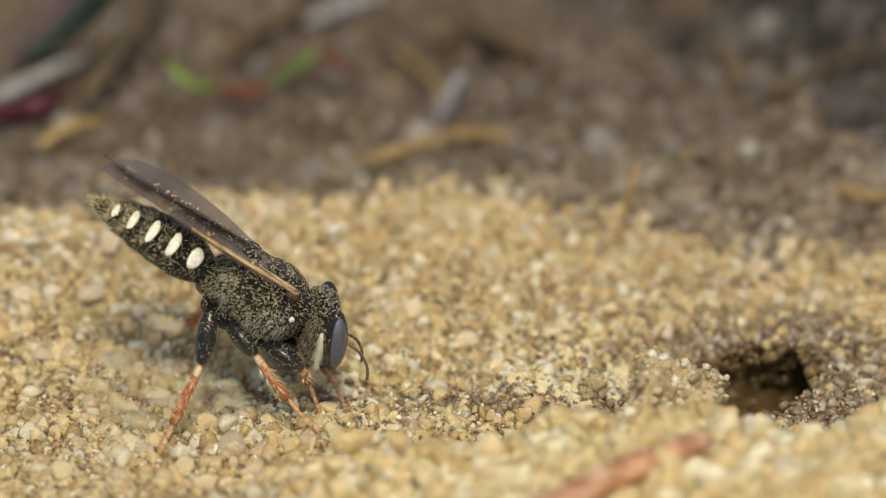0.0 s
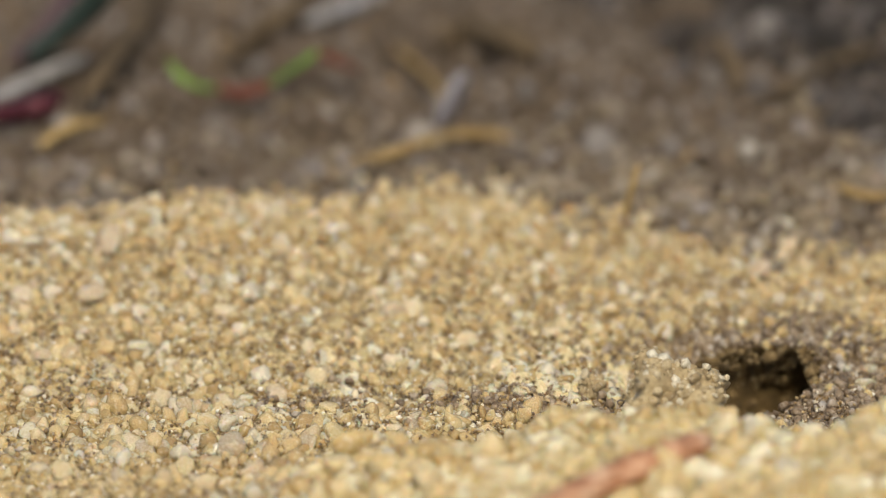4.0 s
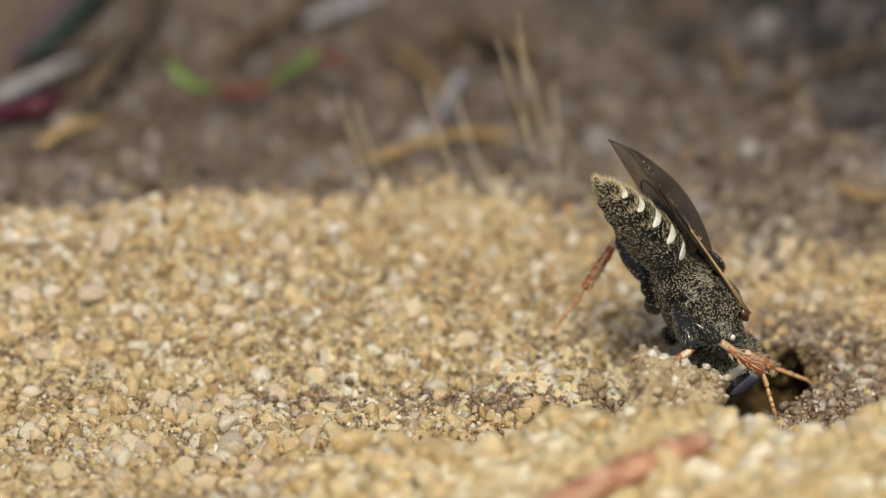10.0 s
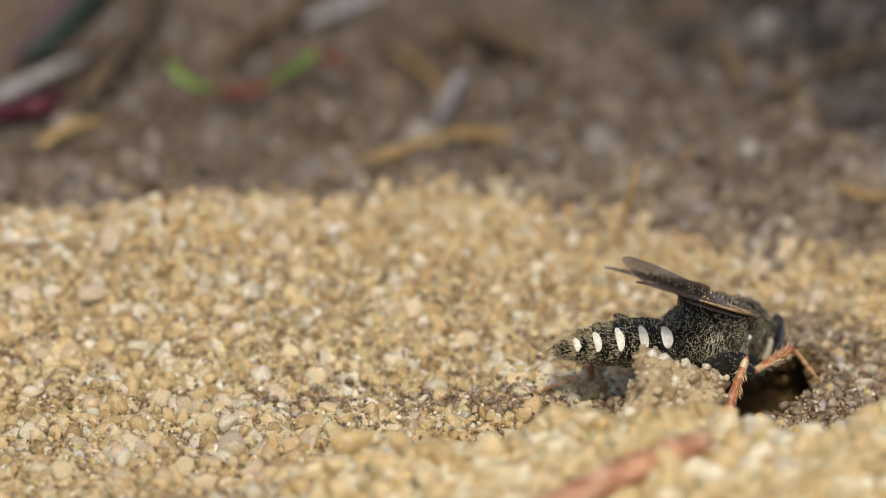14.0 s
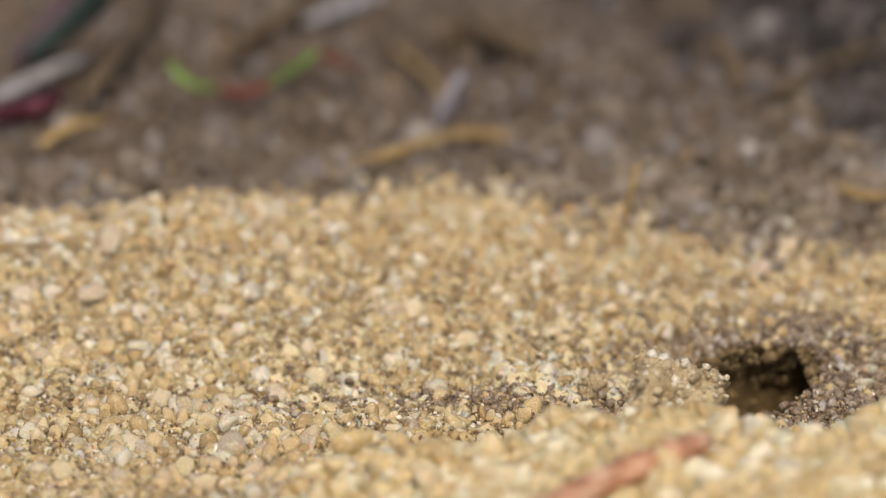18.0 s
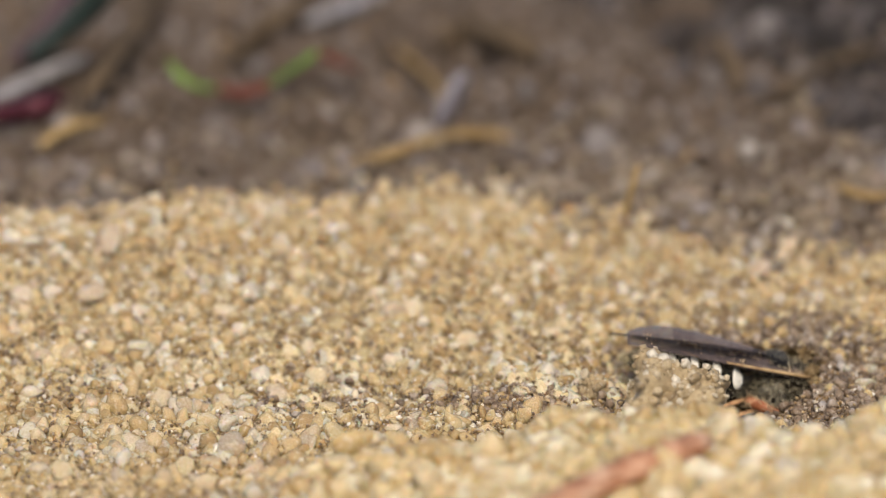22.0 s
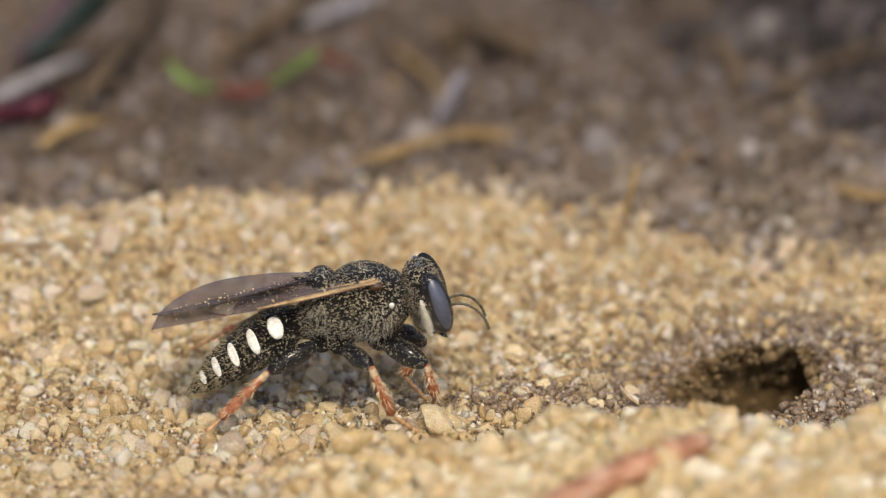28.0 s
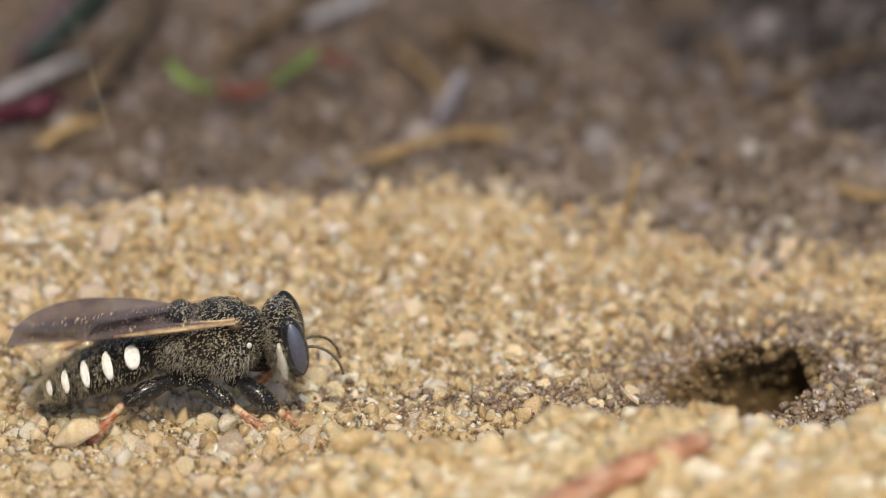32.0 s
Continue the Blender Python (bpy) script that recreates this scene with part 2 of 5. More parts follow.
def loft(rings, sides=24, caps=True):
    """Rings of (centre, axis u, axis v): a closed tube through ellipses."""
    a = np.linspace(0, 2 * math.pi, sides, endpoint=False)
    verts = np.concatenate([np.asarray(c) + np.outer(np.cos(a), u) + np.outer(np.sin(a), v) for c, u, v in rings])
    faces = []
    for i in range(len(rings) - 1):
        for j in range(sides):
            k = (j + 1) % sides
            faces.append((i * sides + j, i * sides + k, (i + 1) * sides + k, (i + 1) * sides + j))
    if caps:
        faces.append(tuple(range(sides))[::-1])
        faces.append(tuple((len(rings) - 1) * sides + j for j in range(sides)))
    return verts, faces


def spine_loft(profile, sides=24):
    """Rings square to x from (x, z, half width, half height)."""
    return loft([((x, 0, z), (0, w, 0), (0, 0, h)) for x, z, w, h in profile], sides)


def sweep(points, radii, sides=10, flat=1.0):
    """A tube along points with a radius at each; flat squeezes it."""
    pts = [Vector(p) for p in points]
    rings = []
    side = None
    for i, p in enumerate(pts):
        d = (pts[min(i + 1, len(pts) - 1)] - pts[max(i - 1, 0)]).normalized()
        if side is None:
            side = d.cross(Vector((0.13, 0.21, 1))).normalized()
        side = (side - d * side.dot(d)).normalized()
        up = side.cross(d)
        rings.append((p, np.array(side) * radii[i], np.array(up) * radii[i] * flat))
    return loft(rings, sides)


def spline(points, n):
    """Points of a smooth curve through the given ones."""
    p = np.asarray(points, float)
    p = np.vstack([2 * p[0] - p[1], p, 2 * p[-1] - p[-2]])
    out = []
    for s in np.linspace(0, len(p) - 3 - 1e-6, n):
        i = int(s)
        t = s - i
        a, b, c, d = p[i:i + 4]
        out.append(0.5 * (2 * b + (c - a) * t + (2 * a - 5 * b + 4 * c - d) * t * t + (3 * b - a - 3 * c + d) * t ** 3))
    return np.array(out)


def join(*pieces):
    verts, faces = [], []
    o = 0
    for v, f in pieces:
        verts.append(np.asarray(v, float))
        faces += [tuple(i + o for i in q) for q in f]
        o += len(v)
    return np.concatenate(verts), faces


def ball(c, r, u=14, v=9):
    """An ellipsoid."""
    verts, faces = [], []
    for i in range(v + 1):
        t = math.pi * i / v
        for j in range(u):
            a = 2 * math.pi * j / u
            verts.append((c[0] + r[0] * math.sin(t) * math.cos(a), c[1] + r[1] * math.sin(t) * math.sin(a), c[2] + r[2] * math.cos(t)))
    for i in range(v):
        for j in range(u):
            k = (j + 1) % u
            faces.append((i * u + j, (i + 1) * u + j, (i + 1) * u + k, i * u + k))
    return np.array(verts), faces


# ---- terrain, in millimetres ----
def waves(x, y, seed, count, longest, shortest):
    r = np.random.RandomState(seed)
    z = 0 * x
    for i in range(count):
        lam = longest * (shortest / longest) ** (i / max(count - 1, 1))
        a, p = r.uniform(0, 6.283, 2)
        z = z + lam * np.sin((x * np.cos(a) + y * np.sin(a)) * 6.283 / lam + p)
    return z / longest


def smooth(a, b, x):
    t = np.clip((x - a) / (b - a), 0, 1)
    return t * t * (3 - 2 * t)


HOLE = np.array((7.58, 0.75, -0.72))
BORE = np.array((0.78, 0.45, -0.44)) / np.linalg.norm((0.78, 0.45, -0.44))
HOLE_R = 1.68


def height(x, y):
    x, y = np.asarray(x, float), np.asarray(y, float)
    near = np.exp(-((x / 40) ** 2 + (y / 60) ** 4))
    mound = np.interp(x, [-14, -11, -6, -3, 1, 2.2, 3.3, 5, 8, 12], [1.45, 1.5, 1.55, 1.22, 0.98, 1.0, 0.7, 0.45, 0.3, 0.25])
    crest = np.interp(x, [-14, -7, -3, 1], [6.5, 6.8, 7.8, 9.0])
    z = mound * smooth(0.3, crest, y) * (1 - smooth(crest + 0.3, crest + 4.3, y))
    berm = np.interp(x, [-14, -9, -5, -3.8, -2.4, -1.1, 0.2, 1.5, 2.9, 4.2, 6.8, 9.5, 14], [0.2, 0.3, 0.5, 0.65, 0.85, 1.1, 1.4, 1.8, 2.15, 2.1, 2.25, 2.45, 2.5])
    z = z + berm * smooth(-3.6, -6.9, y + 0.4 * waves(x, y, 29, 5, 5, 1.2))
    z = z - 0.35 * smooth(-4, -9, x) * smooth(2.5, -2, y)
    z = z - 0.75 * np.exp(-(((x - 7.0) / 2.0) ** 2 + ((y - 0.3) / 1.25) ** 2))
    z = z - 0.45 * np.exp(-(((x - 5.2) / 1.3) ** 2 + ((y - 1.3) / 1.1) ** 2))
    z = z - 0.4 * np.exp(-(((x + 3.4) / 1.6) ** 2 + ((y + 0.6) / 1.2) ** 2))
    far = smooth(11, 16, y)
    z = z + waves(x, y, 3, 10, 6, 0.8) * (0.10 + 0.18 * far)
    return z * near


def damp(x, y):
    """Where freshly dug damp soil shows, and where dark stands in for shade."""
    def spot(cx, cy, sx, sy, k):
        return k * np.exp(-(((x - cx) / sx) ** 2 + ((y - cy) / sy) ** 2))
    # the spot at (5.6, 0.6) paints the shade of the hollow by the clod
    return spot(3.0, -0.8, 3.2, 1.0, 1.3) + spot(10.4, 0.2, 1.9, 1.7, 1.0) + spot(5.6, 0.6, 1.9, 1.4, 1.1) + spot(8.2, 2.5, 2.4, 1.2, 0.8) + spot(-3.4, -0.8, 2.3, 0.8, 0.85) + spot(-10.5, -0.8, 2.0, 1.6, 0.25) + spot(6.0, 2.2, 2.6, 1.6, 0.5) + spot(10.2, 2.4, 2.4, 2.0, 0.45) + spot(7.5, -1.6, 3.4, 0.8, 0.6) + spot(9.8, -1.2, 2.4, 1.0, 0.8) + spot(-10.9, 1.2, 0.9, 0.8, 0.45) + spot(-9.3, 0.3, 1.1, 0.6, 0.4) + spot(-10.6, -2.9, 1.6, 0.8, 0.45) + spot(-2.4, 0.3, 1.3, 0.7, 0.35)


def sandy(x, y):
    """Where the dug-out sand lies: not on the bare soil beyond the mound."""
    edge = np.interp(x, [-14, -9, -6, 2, 4.5, 8, 14], [8.4, 9.0, 9.8, 10.6, 9.4, 8.6, 7.6])
    wob = 0.45 * waves(x, y, 9, 6, 5, 1)
    return (1 - 0.97 * smooth(edge - 2.6, edge + 0.6, y + wob)) * (1 - 0.96 * np.clip(damp(x, y), 0, 1))


def flat_axis(lo, hi, step, reach):
    core = np.arange(lo, hi + step / 2, step)
    out = step * 1.35 ** np.arange(1, 40)
    out = np.cumsum(out)
    out = out[out < reach]
    return np.concatenate([lo - out[::-1], core, hi + out])


def bored(v):
    """The sheet drawn down into the burrow: points near its mouth go along the bore."""
    d = v - HOLE
    along = d @ BORE
    across = d - np.outer(along, BORE)
    r = np.linalg.norm(across, axis=1)
    t = np.clip(1 - r / HOLE_R, 0, 1)
    near = (np.linalg.norm(d, axis=1) < 4) & (t > 0)
    k = np.where(near, t, 0)
    depth = np.where(k < 0.25, k * 4, 1 + (k - 0.25) * 16)
    pull = np.where(k > 0, HOLE_R * (1 - 0.12 * np.clip(k * 3, 0, 1)) / np.maximum(r, 1e-6), 1)
    w = smooth(0, 0.12, k)[:, None]
    moved = HOLE + BORE * (depth + along * (1 - k))[:, None] + across * np.where(k > 0.93, 1.0, pull)[:, None]
    return np.where(near[:, None], v * (1 - w) + moved * w, v)


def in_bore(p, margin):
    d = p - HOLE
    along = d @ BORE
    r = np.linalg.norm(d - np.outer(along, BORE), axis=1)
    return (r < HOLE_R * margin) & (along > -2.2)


def ground_sheet():
    xs, ys = flat_axis(-14, 14, 0.1, 40000), flat_axis(-13, 30, 0.12, 40000)
    gx, gy = np.meshgrid(xs, ys)
    v = np.stack([gx.ravel(), gy.ravel(), height(gx, gy).ravel()], 1)
    v = bored(v)
    w, h = len(xs), len(ys)
    i = (np.arange(h - 1)[:, None] * w + np.arange(w - 1)).ravel()
    f = np.stack([i, i + 1, i + 1 + w, i + w], 1)
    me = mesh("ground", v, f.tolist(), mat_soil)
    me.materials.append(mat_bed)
    me.materials.append(mat_shaded_bed)
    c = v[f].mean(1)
    # faces in and round the burrow mouth take the shade-darkened bed
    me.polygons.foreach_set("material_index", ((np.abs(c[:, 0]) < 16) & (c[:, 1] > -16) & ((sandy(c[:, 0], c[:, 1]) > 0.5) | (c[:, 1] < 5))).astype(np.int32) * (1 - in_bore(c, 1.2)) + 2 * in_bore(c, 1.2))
    return tagged(new("ground", me), "damp dark brown soil with a burrow bored into it", "ground", kind="structure")


ground_sheet()


# ---- sand ----
def icosphere(level):
    bm = bmesh.new()
    bmesh.ops.create_icosphere(bm, subdivisions=level, radius=1)
    v = np.array([x.co[:] for x in bm.verts])
    f = np.array([[x.index for x in q.verts] for q in bm.faces])
    bm.free()
    return v, f


def rocks(level, count, rough, seed):
    """Worn, blunt-edged grain shapes."""
    r = np.random.RandomState(seed)
    v, f = icosphere(level)
    out = []
    for _ in range(count):
        p = v.copy()
        for _ in range(12):
            d = r.normal(size=3)
            d /= np.linalg.norm(d)
            cut = r.uniform(0.46, 0.88)
            s = p @ d
            p = p - np.outer(np.maximum(s - cut, 0) * 0.95, d)
        p = p * (1 + r.normal(0, rough, (len(p), 1)))
        out.append(p * r.uniform(0.78, 1.4, 3))
    return out, f


def turns(r, n):
    q = r.normal(size=(n, 4))
    q /= np.linalg.norm(q, axis=1)[:, None]
    w, x, y, z = q.T
    return np.stack([np.stack([1 - 2 * (y * y + z * z), 2 * (x * y - z * w), 2 * (x * z + y * w)], 1),
                     np.stack([2 * (x * y + z * w), 1 - 2 * (x * x + z * z), 2 * (y * z - x * w)], 1),
                     np.stack([2 * (x * z - y * w), 2 * (y * z + x * w), 1 - 2 * (x * x + y * y)], 1)], 1)


def scatter(name, centres, sizes, shapes, mat, label, seed):
    """Many loose grains as one heap."""
    r = np.random.RandomState(seed)
    forms, f = shapes
    n, k = len(centres), len(forms[0])
    pick = r.randint(0, len(forms), n)
    base = np.array(forms)[pick]
    v = np.einsum("nij,nkj->nki", turns(r, n), base) * sizes[:, None, None] + centres[:, None, :]
    faces = (f[None] + (np.arange(n) * k)[:, None, None]).reshape(-1, 3)
    me = bpy.data.meshes.new(name)
    me.vertices.add(n * k)
    me.vertices.foreach_set("co", (v * MM).astype(np.float32).ravel())
    me.loops.add(faces.size)
    me.loops.foreach_set("vertex_index", faces.astype(np.int32).ravel())
    me.polygons.add(len(faces))
    me.polygons.foreach_set("loop_start", np.arange(0, faces.size, 3, dtype=np.int32))
    me.materials.append(mat)
    me.update(calc_edges=True)
    me.shade_smooth()
    return tagged(new(name, me), label, "sand", kind="stuff")


def strew(n, x0, x1, y0, y1, keep, seed, lo, hi, bury, mean=None):
    """Centres and sizes of grains lying on the ground."""
    r = np.random.RandomState(seed)
    x, y = r.uniform(x0, x1, n), r.uniform(y0, y1, n)
    s = np.exp(r.normal(math.log(mean or (lo * hi) ** 0.5), 0.46, n)).clip(lo, hi)
    ok = r.uniform(0, 1, n) < keep(x, y)
    x, y, s = x[ok], y[ok], s[ok]
    p = np.stack([x, y, height(x, y) + s * r.uniform(*bury, len(s))], 1)
    ok = ~in_bore(p, 1.0)
    return p[ok], s[ok]


shapes_mid, shapes_low = rocks(2, 20, 0.06, 5), rocks(1, 20, 0.12, 6)
p, s = strew(28000, -13, 13, -6, 5, sandy, 11, 0.04, 0.28, (-0.5, 0.75), 0.097)
scatter("sand_grains", p, s, shapes_mid, mat_sand, "golden tan sand grains heaped loosely", 21)
p, s = strew(46000, -14, 14, -12, 13, lambda x, y: sandy(x, y) * ((y < -5.8) | (y > 4.8)), 51, 0.05, 0.26, (-0.5, 0.75), 0.10)
scatter("mound_grains", p, s, shapes_low, mat_sand, "golden tan sand grains on the mound behind", 52)
p, s = strew(4300, -13.5, 13.5, -12, 12.5, lambda x, y: sandy(x, y) * (1 - 0.55 * smooth(-5, 2, x)), 12, 0.07, 0.30, (0.0, 0.7), 0.125)
near = np.flatnonzero((np.abs(p[:, 0]) < 11.5) & (p[:, 1] > -8) & (p[:, 1] < 5) & (s > 0.10))[:300]
QUARTZ_NEAR = np.column_stack([p[near], s[near]])
rest = np.setdiff1d(np.arange(len(s)), near)
scatter("quartz_grains", p[rest], s[rest], shapes_mid, mat_quartz, "pale glassy quartz grains among the sand", 22)
p, s = strew(135000, -13, 13, -7, 5.5, lambda x, y: (0.95 - 0.75 * np.clip(damp(x, y), 0, 1)) * (1 - 0.85 * smooth(-3.4, -4.8, y) * smooth(-5, 0, x)), 13, 0.012, 0.075, (-0.2, 4.2), 0.026)
# damp sand; its dark grains also stand in for the hollow's shade
q, u = strew(52000, -13, 13, -7, 6.5, lambda x, y: np.clip(damp(x, y), 0, 1), 15, 0.022, 0.16, (-0.3, 1.2), 0.06)
scatter("damp_shaded_sand", q, u, shapes_low, mat_damp_shaded, "damp dark brown crumbly sand dug out beside the burrow, the hollow's shade in its colour", 25)
scatter("fine_sand", p, s, shapes_low, mat_dust, "brown fine sand and dust between the grains, gap shade and glints in its colour", 23)
p, s = strew(6800, -6, 13.5, -13, -3.6, lambda x, y: smooth(-5, 0, x) * smooth(-3.4, -4.6, y), 17, 0.08, 0.38, (0.0, 0.85), 0.165)
scatter("berm_grains", p, s, shapes_mid, mat_berm, "pale yellow coarse sand heaped before the burrow", 27)
p, s = strew(13000, -16, 16, 5.5, 17, lambda x, y: np.clip(1.02 - sandy(x, y), 0, 1) * (1 - 0.8 * smooth(12, 17, y + waves(x, y, 19, 6, 6, 1.5) * 2)) * (0.45 + 0.55 * smooth(-3, 4, x)), 18, 0.05, 0.28, (-0.3, 0.7), 0.105)
scatter("mixed_soil", p, s, shapes_low, mat_mixed, "greyish tan sand mixed with soil beyond the mound", 28)
p, s = strew(26000, -20, 20, 5, 36, lambda x, y: 0.02 + 0.98 * (1 - sandy(x, y)) * smooth(5, 8, y), 14, 0.05, 0.42, (-0.4, 0.5), 0.115)
scatter("soil_crumbs", p, s, shapes_low, mat_crumb, "dark brown and grey soil crumbs on the ground", 24)
# dark crumbs added to stand in for shade over the far right corner
p, s = strew(4200, 2, 22, 15, 36, lambda x, y: smooth(1, 9, x - 4 + (y - 20) * 0.6), 16, 0.12, 0.9, (-0.3, 0.5), 0.3)
scatter("shade_crumbs", p, s, shapes_low, mat_shade_crumb, "blackish soil crumbs standing in for shade on the soil", 26)


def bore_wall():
    """Grains set in the burrow's wall; their dark colour includes its shade."""
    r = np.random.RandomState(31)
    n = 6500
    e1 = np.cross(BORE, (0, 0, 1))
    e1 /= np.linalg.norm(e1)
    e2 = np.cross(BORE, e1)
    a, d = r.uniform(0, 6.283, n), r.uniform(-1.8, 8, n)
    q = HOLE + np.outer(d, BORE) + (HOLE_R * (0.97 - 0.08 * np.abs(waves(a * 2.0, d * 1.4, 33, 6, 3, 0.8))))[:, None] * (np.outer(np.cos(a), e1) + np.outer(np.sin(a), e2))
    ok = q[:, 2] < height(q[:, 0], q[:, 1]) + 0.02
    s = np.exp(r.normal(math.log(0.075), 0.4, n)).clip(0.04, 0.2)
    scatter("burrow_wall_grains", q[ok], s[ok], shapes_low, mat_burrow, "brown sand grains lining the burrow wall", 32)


bore_wall()


# ---- the digger wasp, facing +x, in millimetres ----
def fuzz(shape, n, length, seed, lean=(-0.6, 0, 0), thick=0.010, rise=0.6):
    """Short pale hairs standing on a surface."""
    verts, faces = np.asarray(shape[0]), [f for f in shape[1] if len(f) == 4]
    r = np.random.RandomState(seed)
    f = np.array(faces)
    a, b, c, d = (verts[f[:, i]] for i in range(4))
    nor = np.cross(c - a, d - b)
    area = np.linalg.norm(nor, axis=1)
    mid = verts.mean(0)
    pick = r.choice(len(f), n, p=area / area.sum())
    nor = nor[pick] / (area[pick][:, None] + 1e-12)
    u, w = r.uniform(0, 1, (2, n, 1))
    p = (a[pick] * (1 - u) + b[pick] * u) * (1 - w) + (d[pick] * (1 - u) + c[pick] * u) * w
    nor *= np.sign(np.einsum("ij,ij->i", nor, p - mid))[:, None]
    way = nor * rise + np.array(lean) + r.normal(0, 0.25, (n, 3))
    way /= np.linalg.norm(way, axis=1)[:, None]
    side = np.cross(way, nor)
    side /= np.linalg.norm(side, axis=1)[:, None] + 1e-9
    other = np.cross(way, side)
    ln = length * r.uniform(0.5, 1.3, (n, 1))
    v = np.stack([p + side * thick, p - side * thick * 0.5 + other * thick, p - side * thick * 0.5 - other * thick, p + way * ln], 1).reshape(-1, 3)
    i = np.arange(n)[:, None] * 4
    t = np.concatenate([i + [0, 1, 3], i + [1, 2, 3], i + [2, 0, 3]])
    return v, [tuple(x) for x in t.tolist()]


def cone(base, tip, r, sides=6):
    return sweep([base, (np.asarray(base) * 0.4 + np.asarray(tip) * 0.6), tip], [r, r * 0.5, r * 0.04], sides)


wasp = tagged(new("digger_wasp"), "black digger wasp with cream spots and rufous legs, digging in sand", "wasp")

THORAX = [(-1.42, -0.40, 0.40, 0.40), (-1.32, -0.36, 0.66, 0.64), (-1.05, -0.22, 0.90, 0.86), (-0.7, -0.12, 1.08, 1.0), (-0.3, -0.05, 1.16, 1.10),
          (0.15, 0.0, 1.18, 1.12), (0.55, 0.02, 1.08, 1.06), (0.9, 0.04, 0.90, 0.92), (1.15, 0.06, 0.68, 0.72), (1.32, 0.08, 0.44, 0.46)]
body = spine_loft(THORAX, 32)
scutum = ball((0.25, 0, 0.44), (0.90, 0.88, 0.66), 24, 14)
body = (body[0] * np.array((1, 0.85, 0.80)), body[1])
pleura = [ball((0.38, 0.47 * sy, -0.12), (0.67, 0.53, 0.63), 24, 14) for sy in (1, -1)]
flank = [ball((-0.60, 0.44 * sy, -0.06), (0.60, 0.46, 0.55), 24, 14) for sy in (1, -1)]
breast = ball((0.25, 0, -0.48), (0.76, 0.56, 0.38), 24, 14)
thorax = part("thorax", mesh("thorax", *body, mat_thorax), wasp)
part("down", mesh("down", *fuzz(join(body, scutum, *pleura, *flank), 2600, 0.15, 1, (-0.7, 0, -0.4), 0.0065, 0.22), mat_down), thorax, "short pale golden down", "stuff")
for i, shape in enumerate(pleura + flank):
    part("silver_hair", mesh("silver_hair", *fuzz(shape, 420, 0.30, 60 + i, (-0.30, 0, -1.0), 0.009, 0.28), mat_silver), thorax, "silvery hairs combed down the side", "stuff")
for shape in pleura:
    part("mesopleuron", mesh("mesopleuron", *shape, mat_thorax), wasp, "pitted side plate of the thorax")
for shape in flank:
    part("propodeum", mesh("propodeum", *shape, mat_thorax), wasp, "streaked hind plate of the thorax")
part("sternum", mesh("sternum", *breast, mat_thorax), wasp)
part("pronotum", mesh("pronotum", *ball((0.98, 0, 0.34), (0.30, 0.78, 0.52), 24, 12), mat_thorax), wasp, "collar behind the head")
part("scutum", mesh("scutum", *scutum, mat_thorax), wasp)
part("scutellum", mesh("scutellum", *ball((-0.78, 0, 0.66), (0.36, 0.62, 0.34), 18, 10), mat_thorax), wasp)
part("spine", mesh("spine", *join(cone((-1.0, 0, 0.62), (-1.52, 0, 0.74), 0.10), cone((-0.95, 0.3, 0.66), (-1.25, 0.4, 0.76), 0.09), cone((-0.95, -0.3, 0.66), (-1.25, -0.4, 0.76), 0.09)), mat_black), wasp)
for sy in (1, -1):
    part("tegula", mesh("tegula", *ball((0.52, 0.80 * sy, 0.72), (0.20, 0.12, 0.12)), mat_tegula), wasp, "dark glossy wing base plate")
    part("shoulder_tubercle", mesh("shoulder_tubercle", *ball((0.90, 0.77 * sy, 0.22), (0.065, 0.05, 0.075)), mat_white), wasp, "cream spot on the shoulder")
part("neck", mesh("neck", *spine_loft([(1.15, 0.02, 0.3, 0.3), (1.5, 0.06, 0.3, 0.32)], 16), mat_black), wasp)

# head: origin at the neck
HEAD_AT = Vector((1.28, 0, 0.10))
head_shape = spine_loft([(-0.02, 0.06, 0.35, 0.35), (0.05, 0.06, 0.76, 0.68), (0.2, 0.05, 0.99, 0.88), (0.42, 0.02, 1.06, 0.95), (0.62, -0.01, 1.0, 0.94),
                         (0.76, -0.04, 0.82, 0.86), (0.86, -0.1, 0.52, 0.68), (0.92, -0.16, 0.2, 0.3)], 32)
head = part("head", mesh("head", *head_shape, mat_head), wasp)
head.location = HEAD_AT * MM
part("down", mesh("down", *fuzz(head_shape, 1500, 0.11, 2, (0.1, 0, -0.4), 0.0065, 0.35), mat_down), head, "pale golden down on the face", "stuff")
